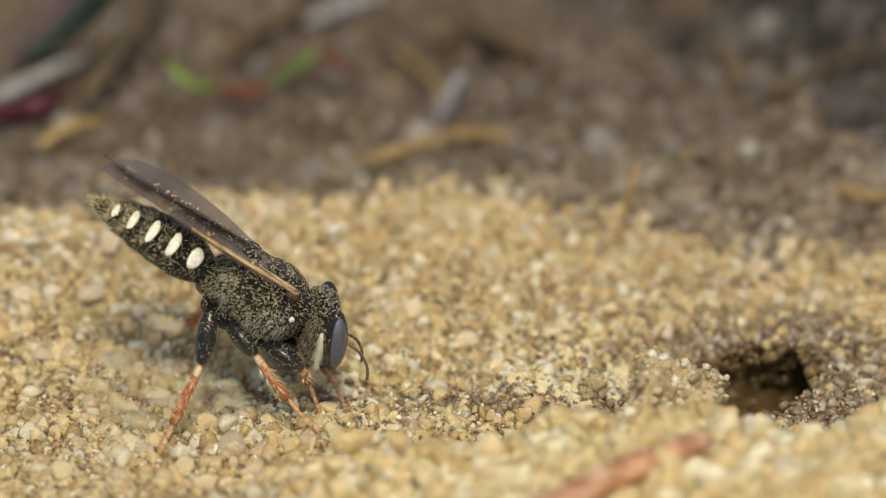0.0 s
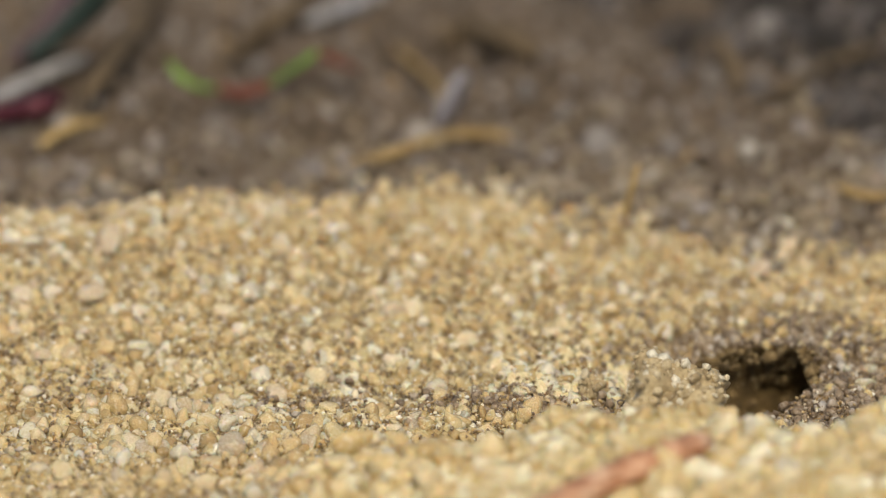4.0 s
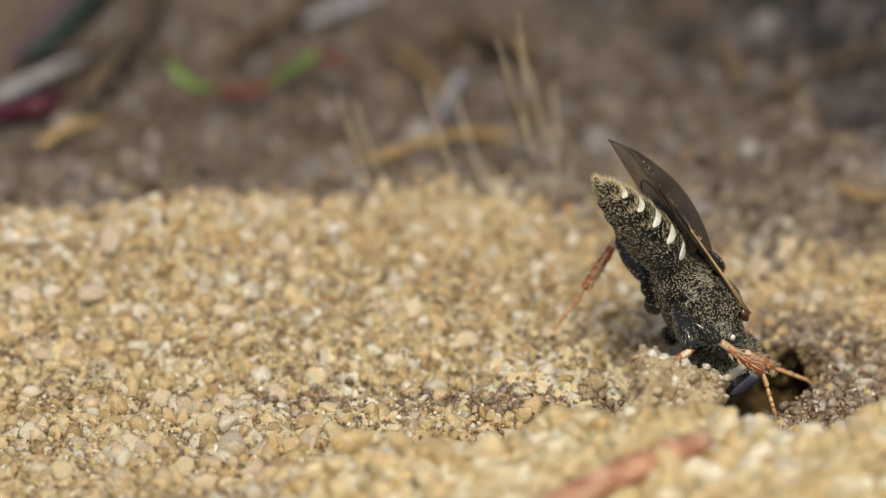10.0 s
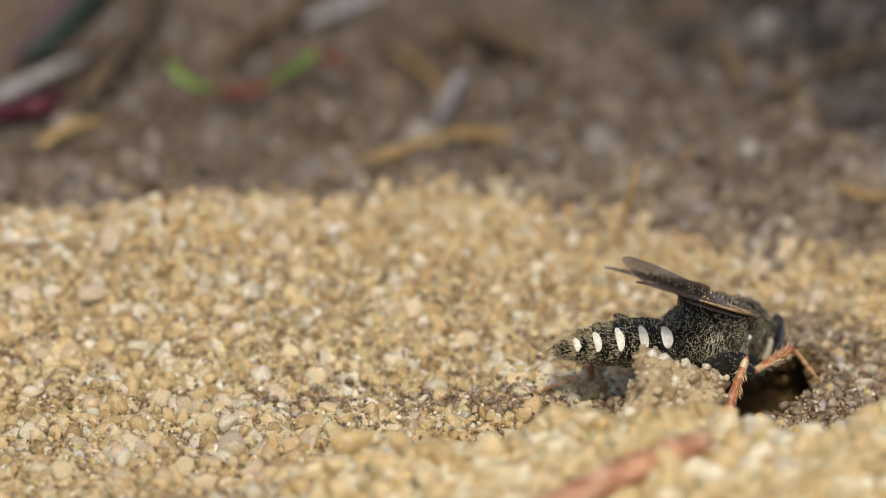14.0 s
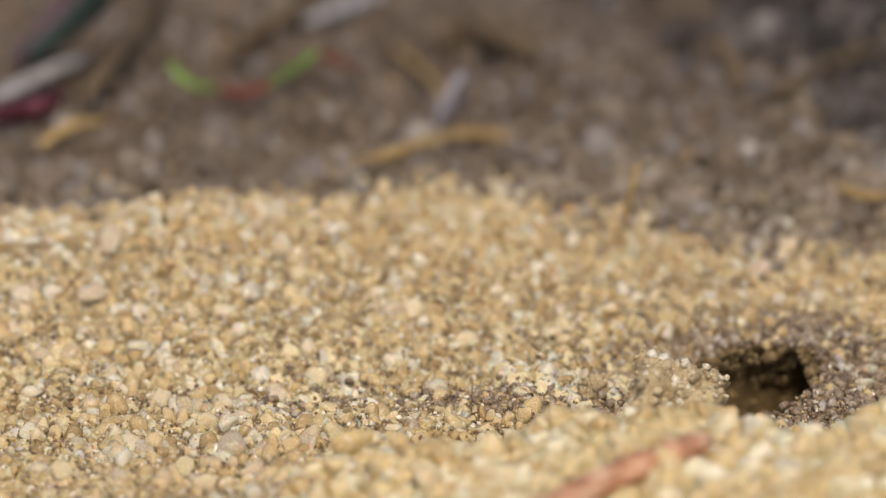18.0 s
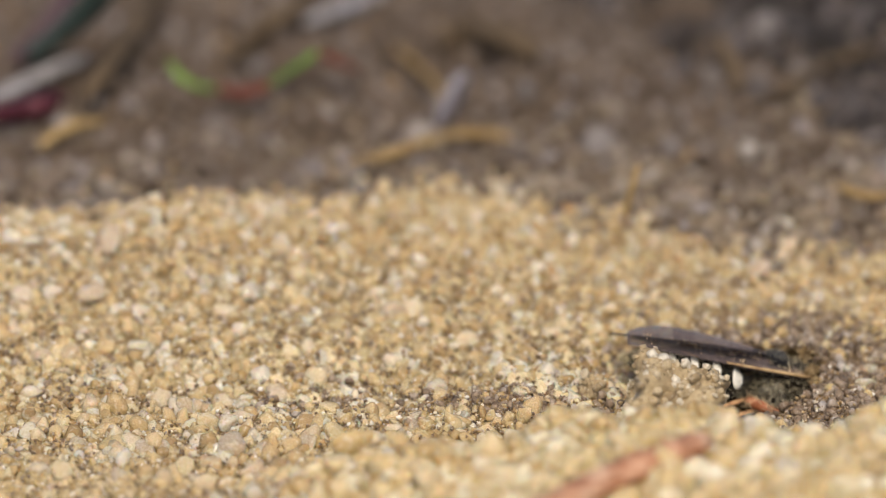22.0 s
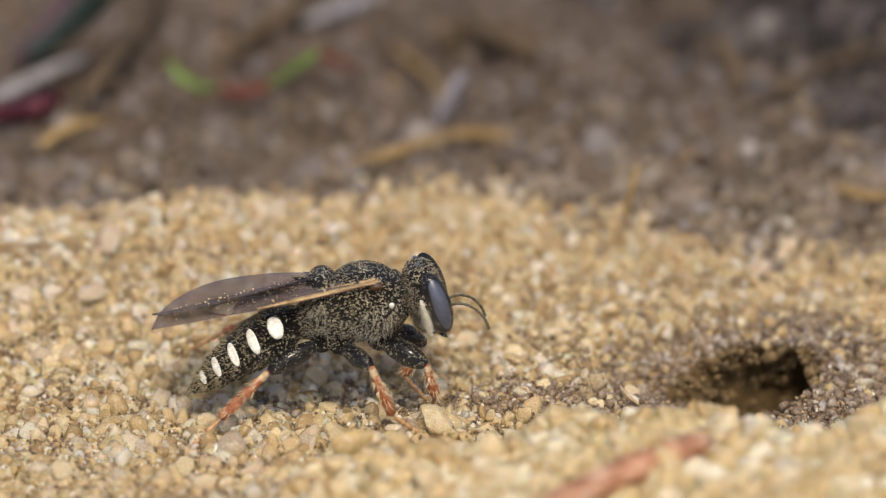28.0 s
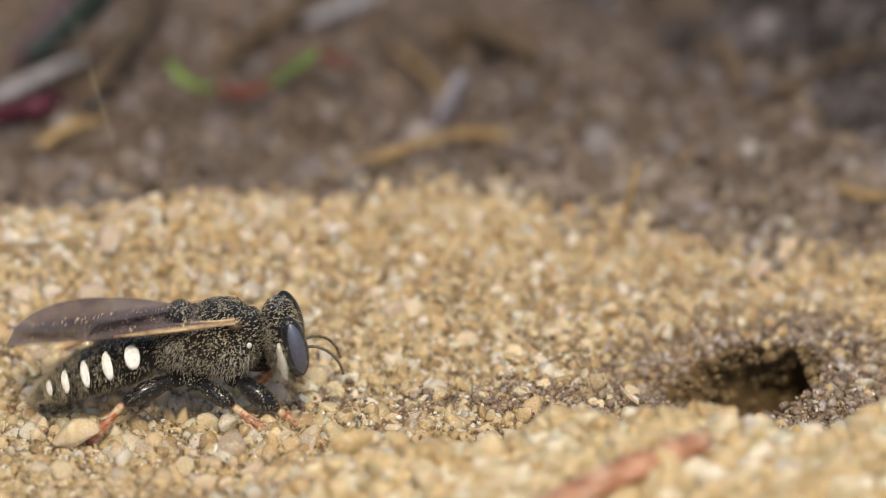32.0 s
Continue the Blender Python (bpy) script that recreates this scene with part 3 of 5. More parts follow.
for sy in (1, -1):
    eye = ball((0, 0, 0), (0.28, 0.34, 0.76), 24, 20)
    ev = np.array([Matrix.Rotation(radians(-7), 3, "Y") @ (Matrix.Rotation(radians(-12 * sy), 3, "Z") @ Vector(q)) for q in eye[0]]) + (0.71, 0.84 * sy, 0.04)
    part("compound_eye", mesh("compound_eye", ev, eye[1], mat_eye), head, "glossy dark compound eye with a slate-grey sky reflection in its colour")
    margin = ball((0, 0, 0), (0.34, 0.30, 0.80), 24, 20)
    mv = np.array([Matrix.Rotation(radians(-7), 3, "Y") @ (Matrix.Rotation(radians(-12 * sy), 3, "Z") @ Vector(q)) for q in margin[0]]) + (0.70, 0.84 * sy, 0.04)
    part("eye_margin", mesh("eye_margin", mv, margin[1], mat_femur), head, "black rim round the eye")
    rim = ball((0, 0, 0), (0.10, 0.085, 0.50), 14, 14)
    rv = np.array([Matrix.Rotation(radians(-4), 3, "Y") @ Vector(q) for q in rim[0]]) + (0.36, 1.0 * sy, -0.24)
    part("cheek_band", mesh("cheek_band", rv, rim[1], mat_silver), head, "silvery downy streak behind the eye")
    part("cheek_hair", mesh("cheek_hair", *fuzz((rv, rim[1]), 260, 0.16, 66, (-0.2, 0, -0.8), 0.008, 0.4), mat_silver), head, "silvery hairs on the cheek", "stuff")
    a = spline([(0.86, 0.22 * sy, -0.34), (1.08, 0.28 * sy, -0.26), (1.32, 0.36 * sy, -0.28), (1.58, 0.44 * sy, -0.44), (1.76, 0.5 * sy, -0.72), (1.82, 0.52 * sy, -1.0)], 34)
    radii = [0.037 + 0.008 * math.cos(i * 2 * math.pi / 3) for i in range(34)]
    part("antenna", mesh("antenna", *sweep(a, radii, 10), mat_antenna), head, "curved dark segmented antenna")
    part("mandible", mesh("mandible", *cone((0.66, 0.30 * sy, -0.86), (0.80, 0.06 * sy, -1.16), 0.12, 8), mat_black), head)
for q in ((0.52, 0, 0.95), (0.42, 0.3, 0.93), (0.42, -0.3, 0.93)):
    part("ocellus", mesh("ocellus", *ball(q, (0.06, 0.06, 0.05), 10, 6), mat_eye), head)

# abdomen: origin at the waist, running back along -x
WAIST = Vector((-1.34, 0, -0.30))
TERGITES = [(0.00, 0.474, 0.352, 0.86, 0.911, 0.607), (0.78, 0.874, 0.585, 1.46, 0.930, 0.598), (1.39, 0.883, 0.568, 2.02, 0.856, 0.528), (1.95, 0.809, 0.497, 2.52, 0.716, 0.422), (2.46, 0.660, 0.396, 2.92, 0.465, 0.282), (2.86, 0.419, 0.246, 3.38, 0.056, 0.053)]
SPOTS = [(0.62, 0.21, 31, 29), (0.58, 0.18, 30, 32), (0.60, 0.17, 32, 33), (0.62, 0.17, 34, 33), (0.64, 0.17, 36, 33)]


def tergite_at(k, s, phi, grow=1.0):
    """Point on a plate: s along it, phi up from its side."""
    x0, w0, h0, x1, w1, h1 = TERGITES[k]
    e = math.sin(s * math.pi / 2)
    x = x0 + (x1 - x0) * s
    w, h = w0 + (w1 - w0) * e, h0 + (h1 - h0) * e
    if k == 5:
        f = max(1 - s ** 1.5, 0.0)
        w, h = max(w0 * f, 0.05), max(h0 * f, 0.05)
    return (-x, w * grow * math.cos(phi), -0.03 * x * x + h * grow * math.sin(phi))


def tergite(k):
    sides = 32
    verts = [tergite_at(k, s, 2 * math.pi * j / sides) for s in np.linspace(0, 1, 8) for j in range(sides)]
    if k < 5:
        verts += [tergite_at(k, 1.0, 2 * math.pi * j / sides, 0.93) for j in range(sides)]
    rows = len(verts) // sides
    faces = [(i * sides + j, (i + 1) * sides + j, (i + 1) * sides + (j + 1) % sides, i * sides + (j + 1) % sides) for i in range(rows - 1) for j in range(sides)]
    faces += [tuple(range(sides)), tuple((rows - 1) * sides + j for j in range(sides))[::-1]]
    return np.array(verts), faces


def fringe(k, n, length, seed):
    """Pale hairs lying back from a plate's hind margin."""
    g = np.random.RandomState(seed)
    verts, faces = [], []
    for i in range(n):
        s0, phi = g.uniform(0.62, 0.98), radians(g.uniform(-35, 215))
        base = np.array(tergite_at(k, s0, phi, 1.005))
        out = np.array((0, math.cos(phi), math.sin(phi)))
        tip = base + length * g.uniform(0.6, 1.3) * (np.array((-0.93, 0, 0)) + out * g.uniform(0.05, 0.4) + g.normal(0, 0.12, 3))
        side = np.array((0, -math.sin(phi), math.cos(phi))) * 0.009
        o = len(verts)
        verts += [base + side, base - side, base + out * 0.012, tip]
        faces += [(o, o + 1, o + 3), (o + 1, o + 2, o + 3), (o + 2, o, o + 3)]
    return np.array(verts), faces


abdomen_shape = tergite(0)
abdomen = part("abdomen", mesh("abdomen", *abdomen_shape, mat_black), wasp)
abdomen.location = WAIST * MM
hairs = [fuzz(abdomen_shape, 260, 0.09, 40, thick=0.007)]
for k in range(1, 6):
    shape = tergite(k)
    part("tergite", mesh("tergite", *shape, mat_black), abdomen)
    hairs.append(fringe(k, (0, 60, 90, 130, 150, 90)[k], 0.16, 90 + k))
    hairs.append(fuzz(shape, (0, 300, 300, 320, 340, 260)[k], (0, 0.08, 0.09, 0.11, 0.13, 0.15)[k], 40 + k, thick=0.007))
part("down", mesh("down", *join(*hairs), mat_down), abdomen, "sparse pale hairs", "stuff")
for k, (s0, ds, p0, dp) in enumerate(SPOTS):
    for sy in (1, -1):
        verts, faces, n = [], [], 20
        for g, rings in ((1.0, 1.004), (0.93, 1.022), (0.6, 1.026), (0.001, 1.026)):
            for j in range(n):
                a = 2 * math.pi * j / n
                q = tergite_at(k, s0 + ds * g * math.cos(a), radians(p0 + dp * g * math.sin(a)), rings)
                verts.append((q[0], q[1] * sy, q[2]))
        faces = [(i * n + j, i * n + (j + 1) % n, (i + 1) * n + (j + 1) % n, (i + 1) * n + j) for i in range(3) for j in range(n)]
        part("cream_spot", mesh("cream_spot", verts, faces, mat_white), abdomen, "cream white side spot")


# wings: origin at the hinge, folded back along -x
def wing(length, breadth, sy):
    """A thin ribbed membrane between a straight fore edge and a bowed hind edge."""
    nx, ny = 30, 9
    top, bot = [], []
    for i in range(nx + 1):
        s = i / nx
        fore = 0.12 * math.sin(s * 2.6) - 0.10 * s
        hind = breadth * (math.sin(min(s * 1.25, 1) ** 0.8 * math.pi / 2) * 0.95 + 0.05) * math.sqrt(max(1 - (max(s - 0.62, 0) / 0.38) ** 2.4, 0.0))
        for j in range(ny + 1):
            u = j / ny
            y = -fore + (hind + fore) * u if hind + fore > 0 else -fore
            z = 0.05 * math.sin(u * 9) * (1 - s * 0.6) + 0.10 * math.sin(s * 3.1) * u
            top.append((-length * s, -sy * y, z))
            bot.append((-length * s, -sy * y, z - 0.010))
    w = ny + 1
    f = [(i * w + j, i * w + j + 1, (i + 1) * w + j + 1, (i + 1) * w + j) for i in range(nx) for j in range(ny)]
    o = len(top)
    faces = f + [tuple(o + x for x in q[::-1]) for q in f]
    return np.array(top + bot), faces


def vein(length, breadth, sy, pts, r):
    p = spline([(-length * a, -sy * breadth * b, 0.012) for a, b in pts], 14)
    return sweep(p, [r * (1 - 0.5 * i / 13) for i in range(14)], 6)


WINGS = []
for sy in (1, -1):
    fw = part("forewing", mesh("forewing", *wing(5.5, 1.7, sy), mat_wing), wasp, "smoky translucent brown forewing")
    part("costal_vein", mesh("costal_vein", *vein(5.5, 1.4, sy, [(-0.03, 0.03), (0.15, -0.03), (0.32, -0.05), (0.52, -0.04)], 0.045), mat_amber), fw, "amber leading vein")
    part("inner_vein", mesh("inner_vein", *vein(5.5, 1.4, sy, [(-0.02, 0.10), (0.2, 0.13), (0.40, 0.17)], 0.05), mat_amber), fw, "amber inner vein")
    cell = spline([(-5.5 * a, -sy * 1.4 * b, 0.015) for a, b in ((-0.02, 0.05), (0.15, 0.05), (0.32, 0.04), (0.46, 0.0))], 14)
    part("amber_cell", mesh("amber_cell", *sweep(cell, [0.21 - 0.013 * i for i in range(14)], 10, 0.16), mat_amber_film), fw, "translucent amber band along the wing base")
    for pts in ([(0.40, 0.22), (0.5, 0.45), (0.72, 0.62)], [(0.42, -0.02), (0.46, 0.2), (0.5, 0.45)], [(0.2, 0.12), (0.32, 0.5), (0.46, 0.8)], [(0.66, -0.02), (0.74, 0.2), (0.70, 0.42), (0.5, 0.40)]):
        part("vein", mesh("vein", *vein(5.5, 1.4, sy, pts, 0.024), mat_vein), fw)
    g = np.random.RandomState(70 + sy)
    at = np.array([(-5.5 * s, -sy * 1.4 * (u * 0.7 - 0.02), 0.09) for s, u in zip(g.uniform(0.12, 0.9, 90), g.uniform(0, 1, 90))])
    specks = [(shapes_low[0][i % 20] * min(0.045, 0.016 * g.lognormal(0, 0.5)) + q, shapes_low[1].tolist()) for i, q in enumerate(at)]
    part("dust_specks", mesh("dust_specks", *join(*specks), mat_spur), fw, "pale sand dust on the wing", "stuff")
    hw = part("hindwing", mesh("hindwing", *wing(3.2, 0.95, sy), mat_wing), wasp, "smoky translucent brown hindwing")
    for pts in ([(0.0, 0.05), (0.3, 0.1), (0.6, 0.12)], [(0.3, 0.1), (0.45, 0.45), (0.62, 0.6)]):
        part("vein", mesh("vein", *vein(3.2, 0.95, sy, pts, 0.024), mat_vein), hw)
    WINGS.append((sy, fw, hw))


# legs: each limb piece runs along its own +x from its joint
def limb(length, profile, sides=14):
    return loft([((length * s, 0, 0), (0, r, 0), (0, 0, r * f)) for s, r, f in profile], sides)


def spurs(length, r, n, size, seed):
    g = np.random.RandomState(seed)
    out = []
    for i in range(n):
        s, a = g.uniform(0.25, 1.0), g.uniform(0, 6.283)
        b = np.array((length * s, r * math.cos(a), r * math.sin(a)))
        out.append(cone(b, b + np.array((size * 0.9, size * 0.7 * math.cos(a), size * 0.7 * math.sin(a))), 0.018, 4))
    return out


LEGS = []
SIZES = {"front": ((0.60, 0.48, -0.74), 1.35, 0.95, 0.95, 0.29), "middle": ((-0.36, 0.56, -0.82), 1.2, 1.35, 1.1, 0.24), "hind": ((-0.82, 0.56, -0.74), 1.5, 1.65, 1.35, 0.25)}
for which, (hip, lf, lt, la, r) in SIZES.items():
    for sy in (1, -1):
        at = Vector((hip[0], hip[1] * sy, hip[2]))
        part("coxa", mesh("coxa", *ball(at, (0.30, 0.24, 0.28), 14, 9), mat_black), wasp)
        shape = limb(lf, [(-0.04, 0.06, 1), (0.05, r * 0.5, 1), (0.3, r * 0.85, 1.1), (0.6, r, 1.1), (0.85, r * 0.8, 1), (0.97, r * 0.5, 1), (1.02, r * 0.2, 1)])
        fem = part("femur", mesh("femur", *shape, mat_femur), wasp, "thick glossy black femur")
        part("down", mesh("down", *fuzz(shape, 110, 0.08, 60 + len(LEGS), (0.6, 0, 0), 0.006, 0.3), mat_down), fem, "sparse pale hairs", "stuff")
        shin = limb(lt, [(-0.03, 0.05, 1), (0.03, 0.08, 1), (0.10, 0.10, 1), (0.17, 0.10, 1), (0.4, 0.125, 1), (0.75, 0.14, 1), (0.95, 0.13, 1), (1.0, 0.08, 1)])
        tib_mesh = mesh("tibia", *join(shin, *spurs(lt, 0.12, 60, 0.17, len(LEGS))), mat_orange)
        tib_mesh.materials.append(mat_spur)
        for face in tib_mesh.polygons:  # pale knee and spines
            if face.index >= len(shin[1]) or 0.02 * lt < face.center.x / MM < 0.14 * lt:
                face.material_index = 1
        tib = part("tibia", tib_mesh, fem, "rufous tibia with a pale knee and pale spines")
        segs = []
        x = 0.0
        for i, q in enumerate((0.36, 0.20, 0.15, 0.12, 0.17)):
            segs.append(limb(la * q, [(0.02, 0.035, 1), (0.25, 0.05, 1), (0.85, 0.085 - 0.006 * i, 0.8), (0.98, 0.05, 0.8)], 8))
            segs[-1][0][:, 0] += x
            x += la * q
        segs += [cone((x - 0.03, 0.03, 0), (x + 0.12, 0.09, -0.06), 0.03, 5), cone((x - 0.03, -0.03, 0), (x + 0.12, -0.09, -0.06), 0.03, 5)]
        tar = part("tarsus", mesh("tarsus", *join(*segs), mat_tarsus), fem, "tawny clawed foot")
        LEGS.append((which, sy, at, lf, lt, la, fem, tib, tar))


# ---- motion of the wasp ----
POSES = []


def key(t, x, y, z, yaw=0.0, pitch=0.0, roll=-11.0, ab=5.0, wing=5.0, nod=0.0, turn=0.0, spread=-2.0, hind=-2.7, tuck=0.0, scrape=0.0, bend=0.0, wide=0.0):
    """Pose of the wasp in millimetres and degrees. ab: droop of the abdomen; hind: reach of the hind feet; tuck: 1 folds the legs to the body;
    scrape: swing of the fore feet in mm; bend: sideways turn of the abdomen; wide: extra sideways reach of the hind feet."""
    POSES.append((t, x, y, z, yaw, pitch, roll, ab, wing, nod, turn, spread, hind, tuck, scrape, bend, wide))


def axes(origin, x_dir, pole):
    x = x_dir.normalized()
    y = (pole - x * pole.dot(x)).normalized()
    m = Matrix((x, y, x.cross(y))).transposed().to_4x4()
    m.translation = origin
    return m


def metres(m):
    m = m.copy()
    m.translation *= MM
    return m


def leg_pose(hip, toe, lf, lt, la, pole):
    """Femur, tibia and tarsus poses that reach from the hip to the toe."""
    back = (hip - toe)
    flat = Vector((back.x, back.y, 0)) * 0.9 + Vector((0, 0, 0.55 * back.length))
    ankle = toe + flat.normalized() * la * 0.92
    d = ankle - hip
    dist = min(max(d.length, abs(lf - lt) + 0.12), (lf + lt) * 0.985)
    u = d.normalized()
    ankle = hip + u * dist
    c = (lf * lf + dist * dist - lt * lt) / (2 * lf * dist)
    side = (pole - u * pole.dot(u)).normalized()
    knee = hip + u * lf * c + side * lf * math.sqrt(max(1 - c * c, 0))
    f = axes(hip, knee - hip, pole.cross(u))
    return f, axes(knee, ankle - knee, pole.cross(u)), axes(ankle, toe - ankle, Vector((0, 1, 0.01)))


FEET = {}


def stand(t, which, sy, knee, ankle, toe):
    """Where one leg stands at t, in millimetres: its knee (a direction), ankle and toe."""
    FEET[t, which, sy] = [Vector(q) for q in (knee, ankle, toe)]


def leg_through(hip, knee, ankle, toe, lf, lt):
    """Femur, tibia and tarsus poses bent towards the knee, down to the ankle, with the foot towards the toe."""
    d = ankle - hip
    dist = min(max(d.length, abs(lf - lt) + 0.12), (lf + lt) * 0.985)
    u = d.normalized()
    ankle = hip + u * dist
    pole = knee - hip
    c = (lf * lf + dist * dist - lt * lt) / (2 * lf * dist)
    side = (pole - u * pole.dot(u)).normalized()
    bent = hip + u * lf * c + side * lf * math.sqrt(max(1 - c * c, 0))
    across = side.cross(u)
    return axes(hip, bent - hip, across), axes(bent, ankle - bent, across), axes(ankle, toe - ankle, Vector((0, 1, 0.01)))


def wasp_rows():
    rows = {}
    for t, x, y, z, yaw, pitch, roll, ab, wg, nod, turn, spread, hind, tuck, scrape, bend, wide in POSES:
        root = pose(x, y, z, 0, 0, yaw) @ pose(0, 0, 0, 0, pitch, 0) @ pose(0, 0, 0, roll, 0, 0)
        inv = root.inverted()
        rows.setdefault(wasp, []).append((t, metres(root)))
        rows.setdefault(head, []).append((t, metres(Matrix.Translation(HEAD_AT) @ pose(0, 0, 0, 0, nod, turn))))
        rows.setdefault(abdomen, []).append((t, metres(Matrix.Translation(WAIST) @ pose(0, 0, 0, 0, -ab, bend))))
        for sy, fw, hw in WINGS:
            for ob, dx, dz, extra in ((fw, 0.42, 0.80, 0), (hw, 0.10, 0.69, 0)):
                m = Matrix.Translation((dx, 0.84 * sy, dz)) @ pose(0, 0, 0, 0, 0, -sy * (spread + extra)) @ pose(0, 0, 0, 0, -wg - extra, 0) @ pose(0, 0, 0, -11 * sy, 0, 0)
                rows.setdefault(ob, []).append((t, metres(m)))
        ca, sa = math.cos(radians(yaw)), math.sin(radians(yaw))
        for which, sy, hip, lf, lt, la, fem, tib, tar in LEGS:
            fx, fy = {"front": (1.75, 0.4), "middle": (1.45, 2.4), "hind": (hind - 0.5, 2.8 + (wide if sy > 0 else -0.7 * wide))}[which]
            if which == "front":
                fx += scrape * (1 if sy > 0 else -0.6)
            wx, wy = x + ca * fx - sa * fy * sy, y + sa * fx + ca * fy * sy
            toe = inv @ Vector((wx, wy, float(height(wx, wy)) + 0.12))
            folded = hip + Vector((-1.6 if which != "front" else 0.6, 0.35 * sy, -0.35 if which != "front" else -0.7))
            toe = toe.lerp(folded, tuck)
            up = inv.to_3x3() @ Vector((0, 0, 1))
            reach = min(max(-hind - 2.2, 0.0), 1.0)
            pole = {"front": Vector((0.9, 0.4 * sy, 0)) + up * 0.2, "middle": Vector((0.1, 0.85 * sy, 0)) + up * 0.15, "hind": Vector((0.35 - 0.7 * reach, 0.55 * sy, 0)) + up * (0.05 + 0.5 * reach)}[which]
            if (t, which, sy) in FEET:
                f, tb, ta = leg_through(hip, *(inv @ q for q in FEET[t, which, sy]), lf, lt)
            else:
                f, tb, ta = leg_pose(hip, toe, lf, lt, la, pole)
            rows.setdefault(fem, []).append((t, metres(f)))
            rows.setdefault(tib, []).append((t, metres(f.inverted() @ tb)))
            rows.setdefault(tar, []).append((t, metres(f.inverted() @ ta)))
    return rows


# poses
key(0, -4.52, -1.10, 3.13, pitch=38.1, ab=-0.1, hind=-2, yaw=-6.2, scrape=0.3, roll=-9.4, nod=-25.5, turn=11.2)
key(0.3, -4.80, -1.10, 2.90, pitch=19, ab=-3, hind=-2, yaw=-13, scrape=-0.5, turn=15, nod=-13)
key(0.5, -5.36, -1.10, 2.44, pitch=13, ab=5, wing=6, nod=-9, turn=5, yaw=4)
key(0.8, -6.51, -1.10, 2.76, pitch=10, ab=14, wing=9, nod=-9, turn=5, yaw=4)
key(1, -7.30, -1.10, 2.85, pitch=12.9, ab=20, wing=11, yaw=0.7, roll=-7.5, nod=-14.5, turn=4.3)
key(1.5, -6.88, -1.10, 3.33, pitch=25, ab=-7, hind=-2, yaw=-13, turn=15, nod=-13)
key(2, -7.63, -1.10, 3.07, pitch=20.3, ab=9.3, hind=-2, yaw=-11.1, scrape=0.4, roll=-7.1, nod=-12.6, turn=16.1)
key(2.5, -9.44, -1.10, 2.81, pitch=4, ab=8, nod=-9, turn=5, yaw=4)
key(3, -9.32, -1.10, 2.78, pitch=1, ab=10, nod=-7, yaw=1.9, roll=-10.4, turn=5, wing=8)
key(3.5, -11.28, -1.10, 2.90, pitch=3, ab=10, nod=-9, turn=5, yaw=4)
key(4, -15.37, -1.40, 3.00, pitch=5, nod=-9, turn=5, yaw=4)
key(5, -14.99, -1.40, 2.08, pitch=5, nod=-9, turn=5, yaw=4)
key(5.5, -11.29, -1.40, 1.62, pitch=3, ab=14, nod=-9, turn=5, yaw=4)
key(5.8, -7.00, -1.40, 2.14, pitch=3, ab=22, wing=8, nod=-9, turn=5, yaw=4)
key(6, -7.19, -1.40, 2.25, pitch=7.8, ab=26, wing=8, yaw=1.2, roll=-8.7, bend=-0.5, nod=-6.9, turn=3.8)
key(6.3, -5.03, -1.10, 3.31, pitch=26, ab=-5, hind=-2, yaw=-8, roll=-20, nod=-23, turn=10)
key(6.5, -4.45, -1.10, 3.30, pitch=26, ab=-5, hind=-3.4, yaw=-10, roll=-20, nod=-27, turn=12)
key(6.8, -4.11, -1.10, 3.25, pitch=26, ab=-5, hind=-3.4, yaw=-10, roll=-20, nod=-25, scrape=0.6, turn=12)
key(7, -4.11, -1.10, 2.55, pitch=12.4, ab=-6.9, yaw=-11, roll=-21.2, hind=-3.2, scrape=0.6, nod=-23.4, turn=16)
key(7.3, -3.41, -1.10, 3.07, pitch=-3, ab=28, wing=13, nod=-9, turn=5, yaw=4)
key(7.5, -2.72, -1.10, 3.02, pitch=0, ab=17, wing=9, hind=-3, nod=-9, turn=5, yaw=4)
key(8, -1.93, -1.10, 3.57, pitch=12.7, ab=-9, hind=-2.8, yaw=-16.7, roll=-14.8, scrape=0.5, nod=-9.8, turn=21.7)
key(8.2, -0.43, -1.10, 3.53, pitch=8, ab=8, nod=-9, turn=5, yaw=4)
key(8.5, 2.16, -0.78, 3.02, pitch=-8, ab=15, wing=5, hind=-3, nod=-9, turn=5, yaw=4)
key(8.8, 3.31, -0.19, 3.07, pitch=15, ab=3, hind=-2.8, nod=-9, turn=5, yaw=4)
key(9, 3.79, 0.11, 2.89, pitch=6.3, ab=-12.5, yaw=-26.2, hind=-3.6, turn=31.2)
key(9.5, 6.87, 0.60, 1.47, pitch=35, ab=-7, hind=-2, yaw=25, roll=-18)
key(10, 6.30, 0.60, 2.06, pitch=69.7, ab=11.3, hind=-2, yaw=12, roll=-20, wing=12)
key(10.5, 6.93, 0.60, 0.86, pitch=36, ab=10, hind=-2, yaw=34, roll=-15, bend=-26)
key(11, 7.08, 0.60, 1.59, pitch=68.2, ab=1.3, hind=-2, yaw=17, roll=-21, wing=12, nod=-10, turn=-0.5)
key(11.5, 6.92, 0.60, 0.44, pitch=36, ab=12, hind=-2, yaw=34, roll=-12, bend=-28)
key(12, 9.65, 1.70, -1.59, pitch=24.6, yaw=15.3, roll=-24.1, ab=4.4, tuck=1, turn=-10.3)
key(12.5, 9.39, 1.60, -1.40, pitch=30, yaw=16, roll=-24, ab=-2, tuck=1)
key(13, 9.27, 1.60, -1.54, pitch=34.7, yaw=14.8, roll=-23.4, ab=-2.7, wing=7, tuck=1, turn=-9.8)
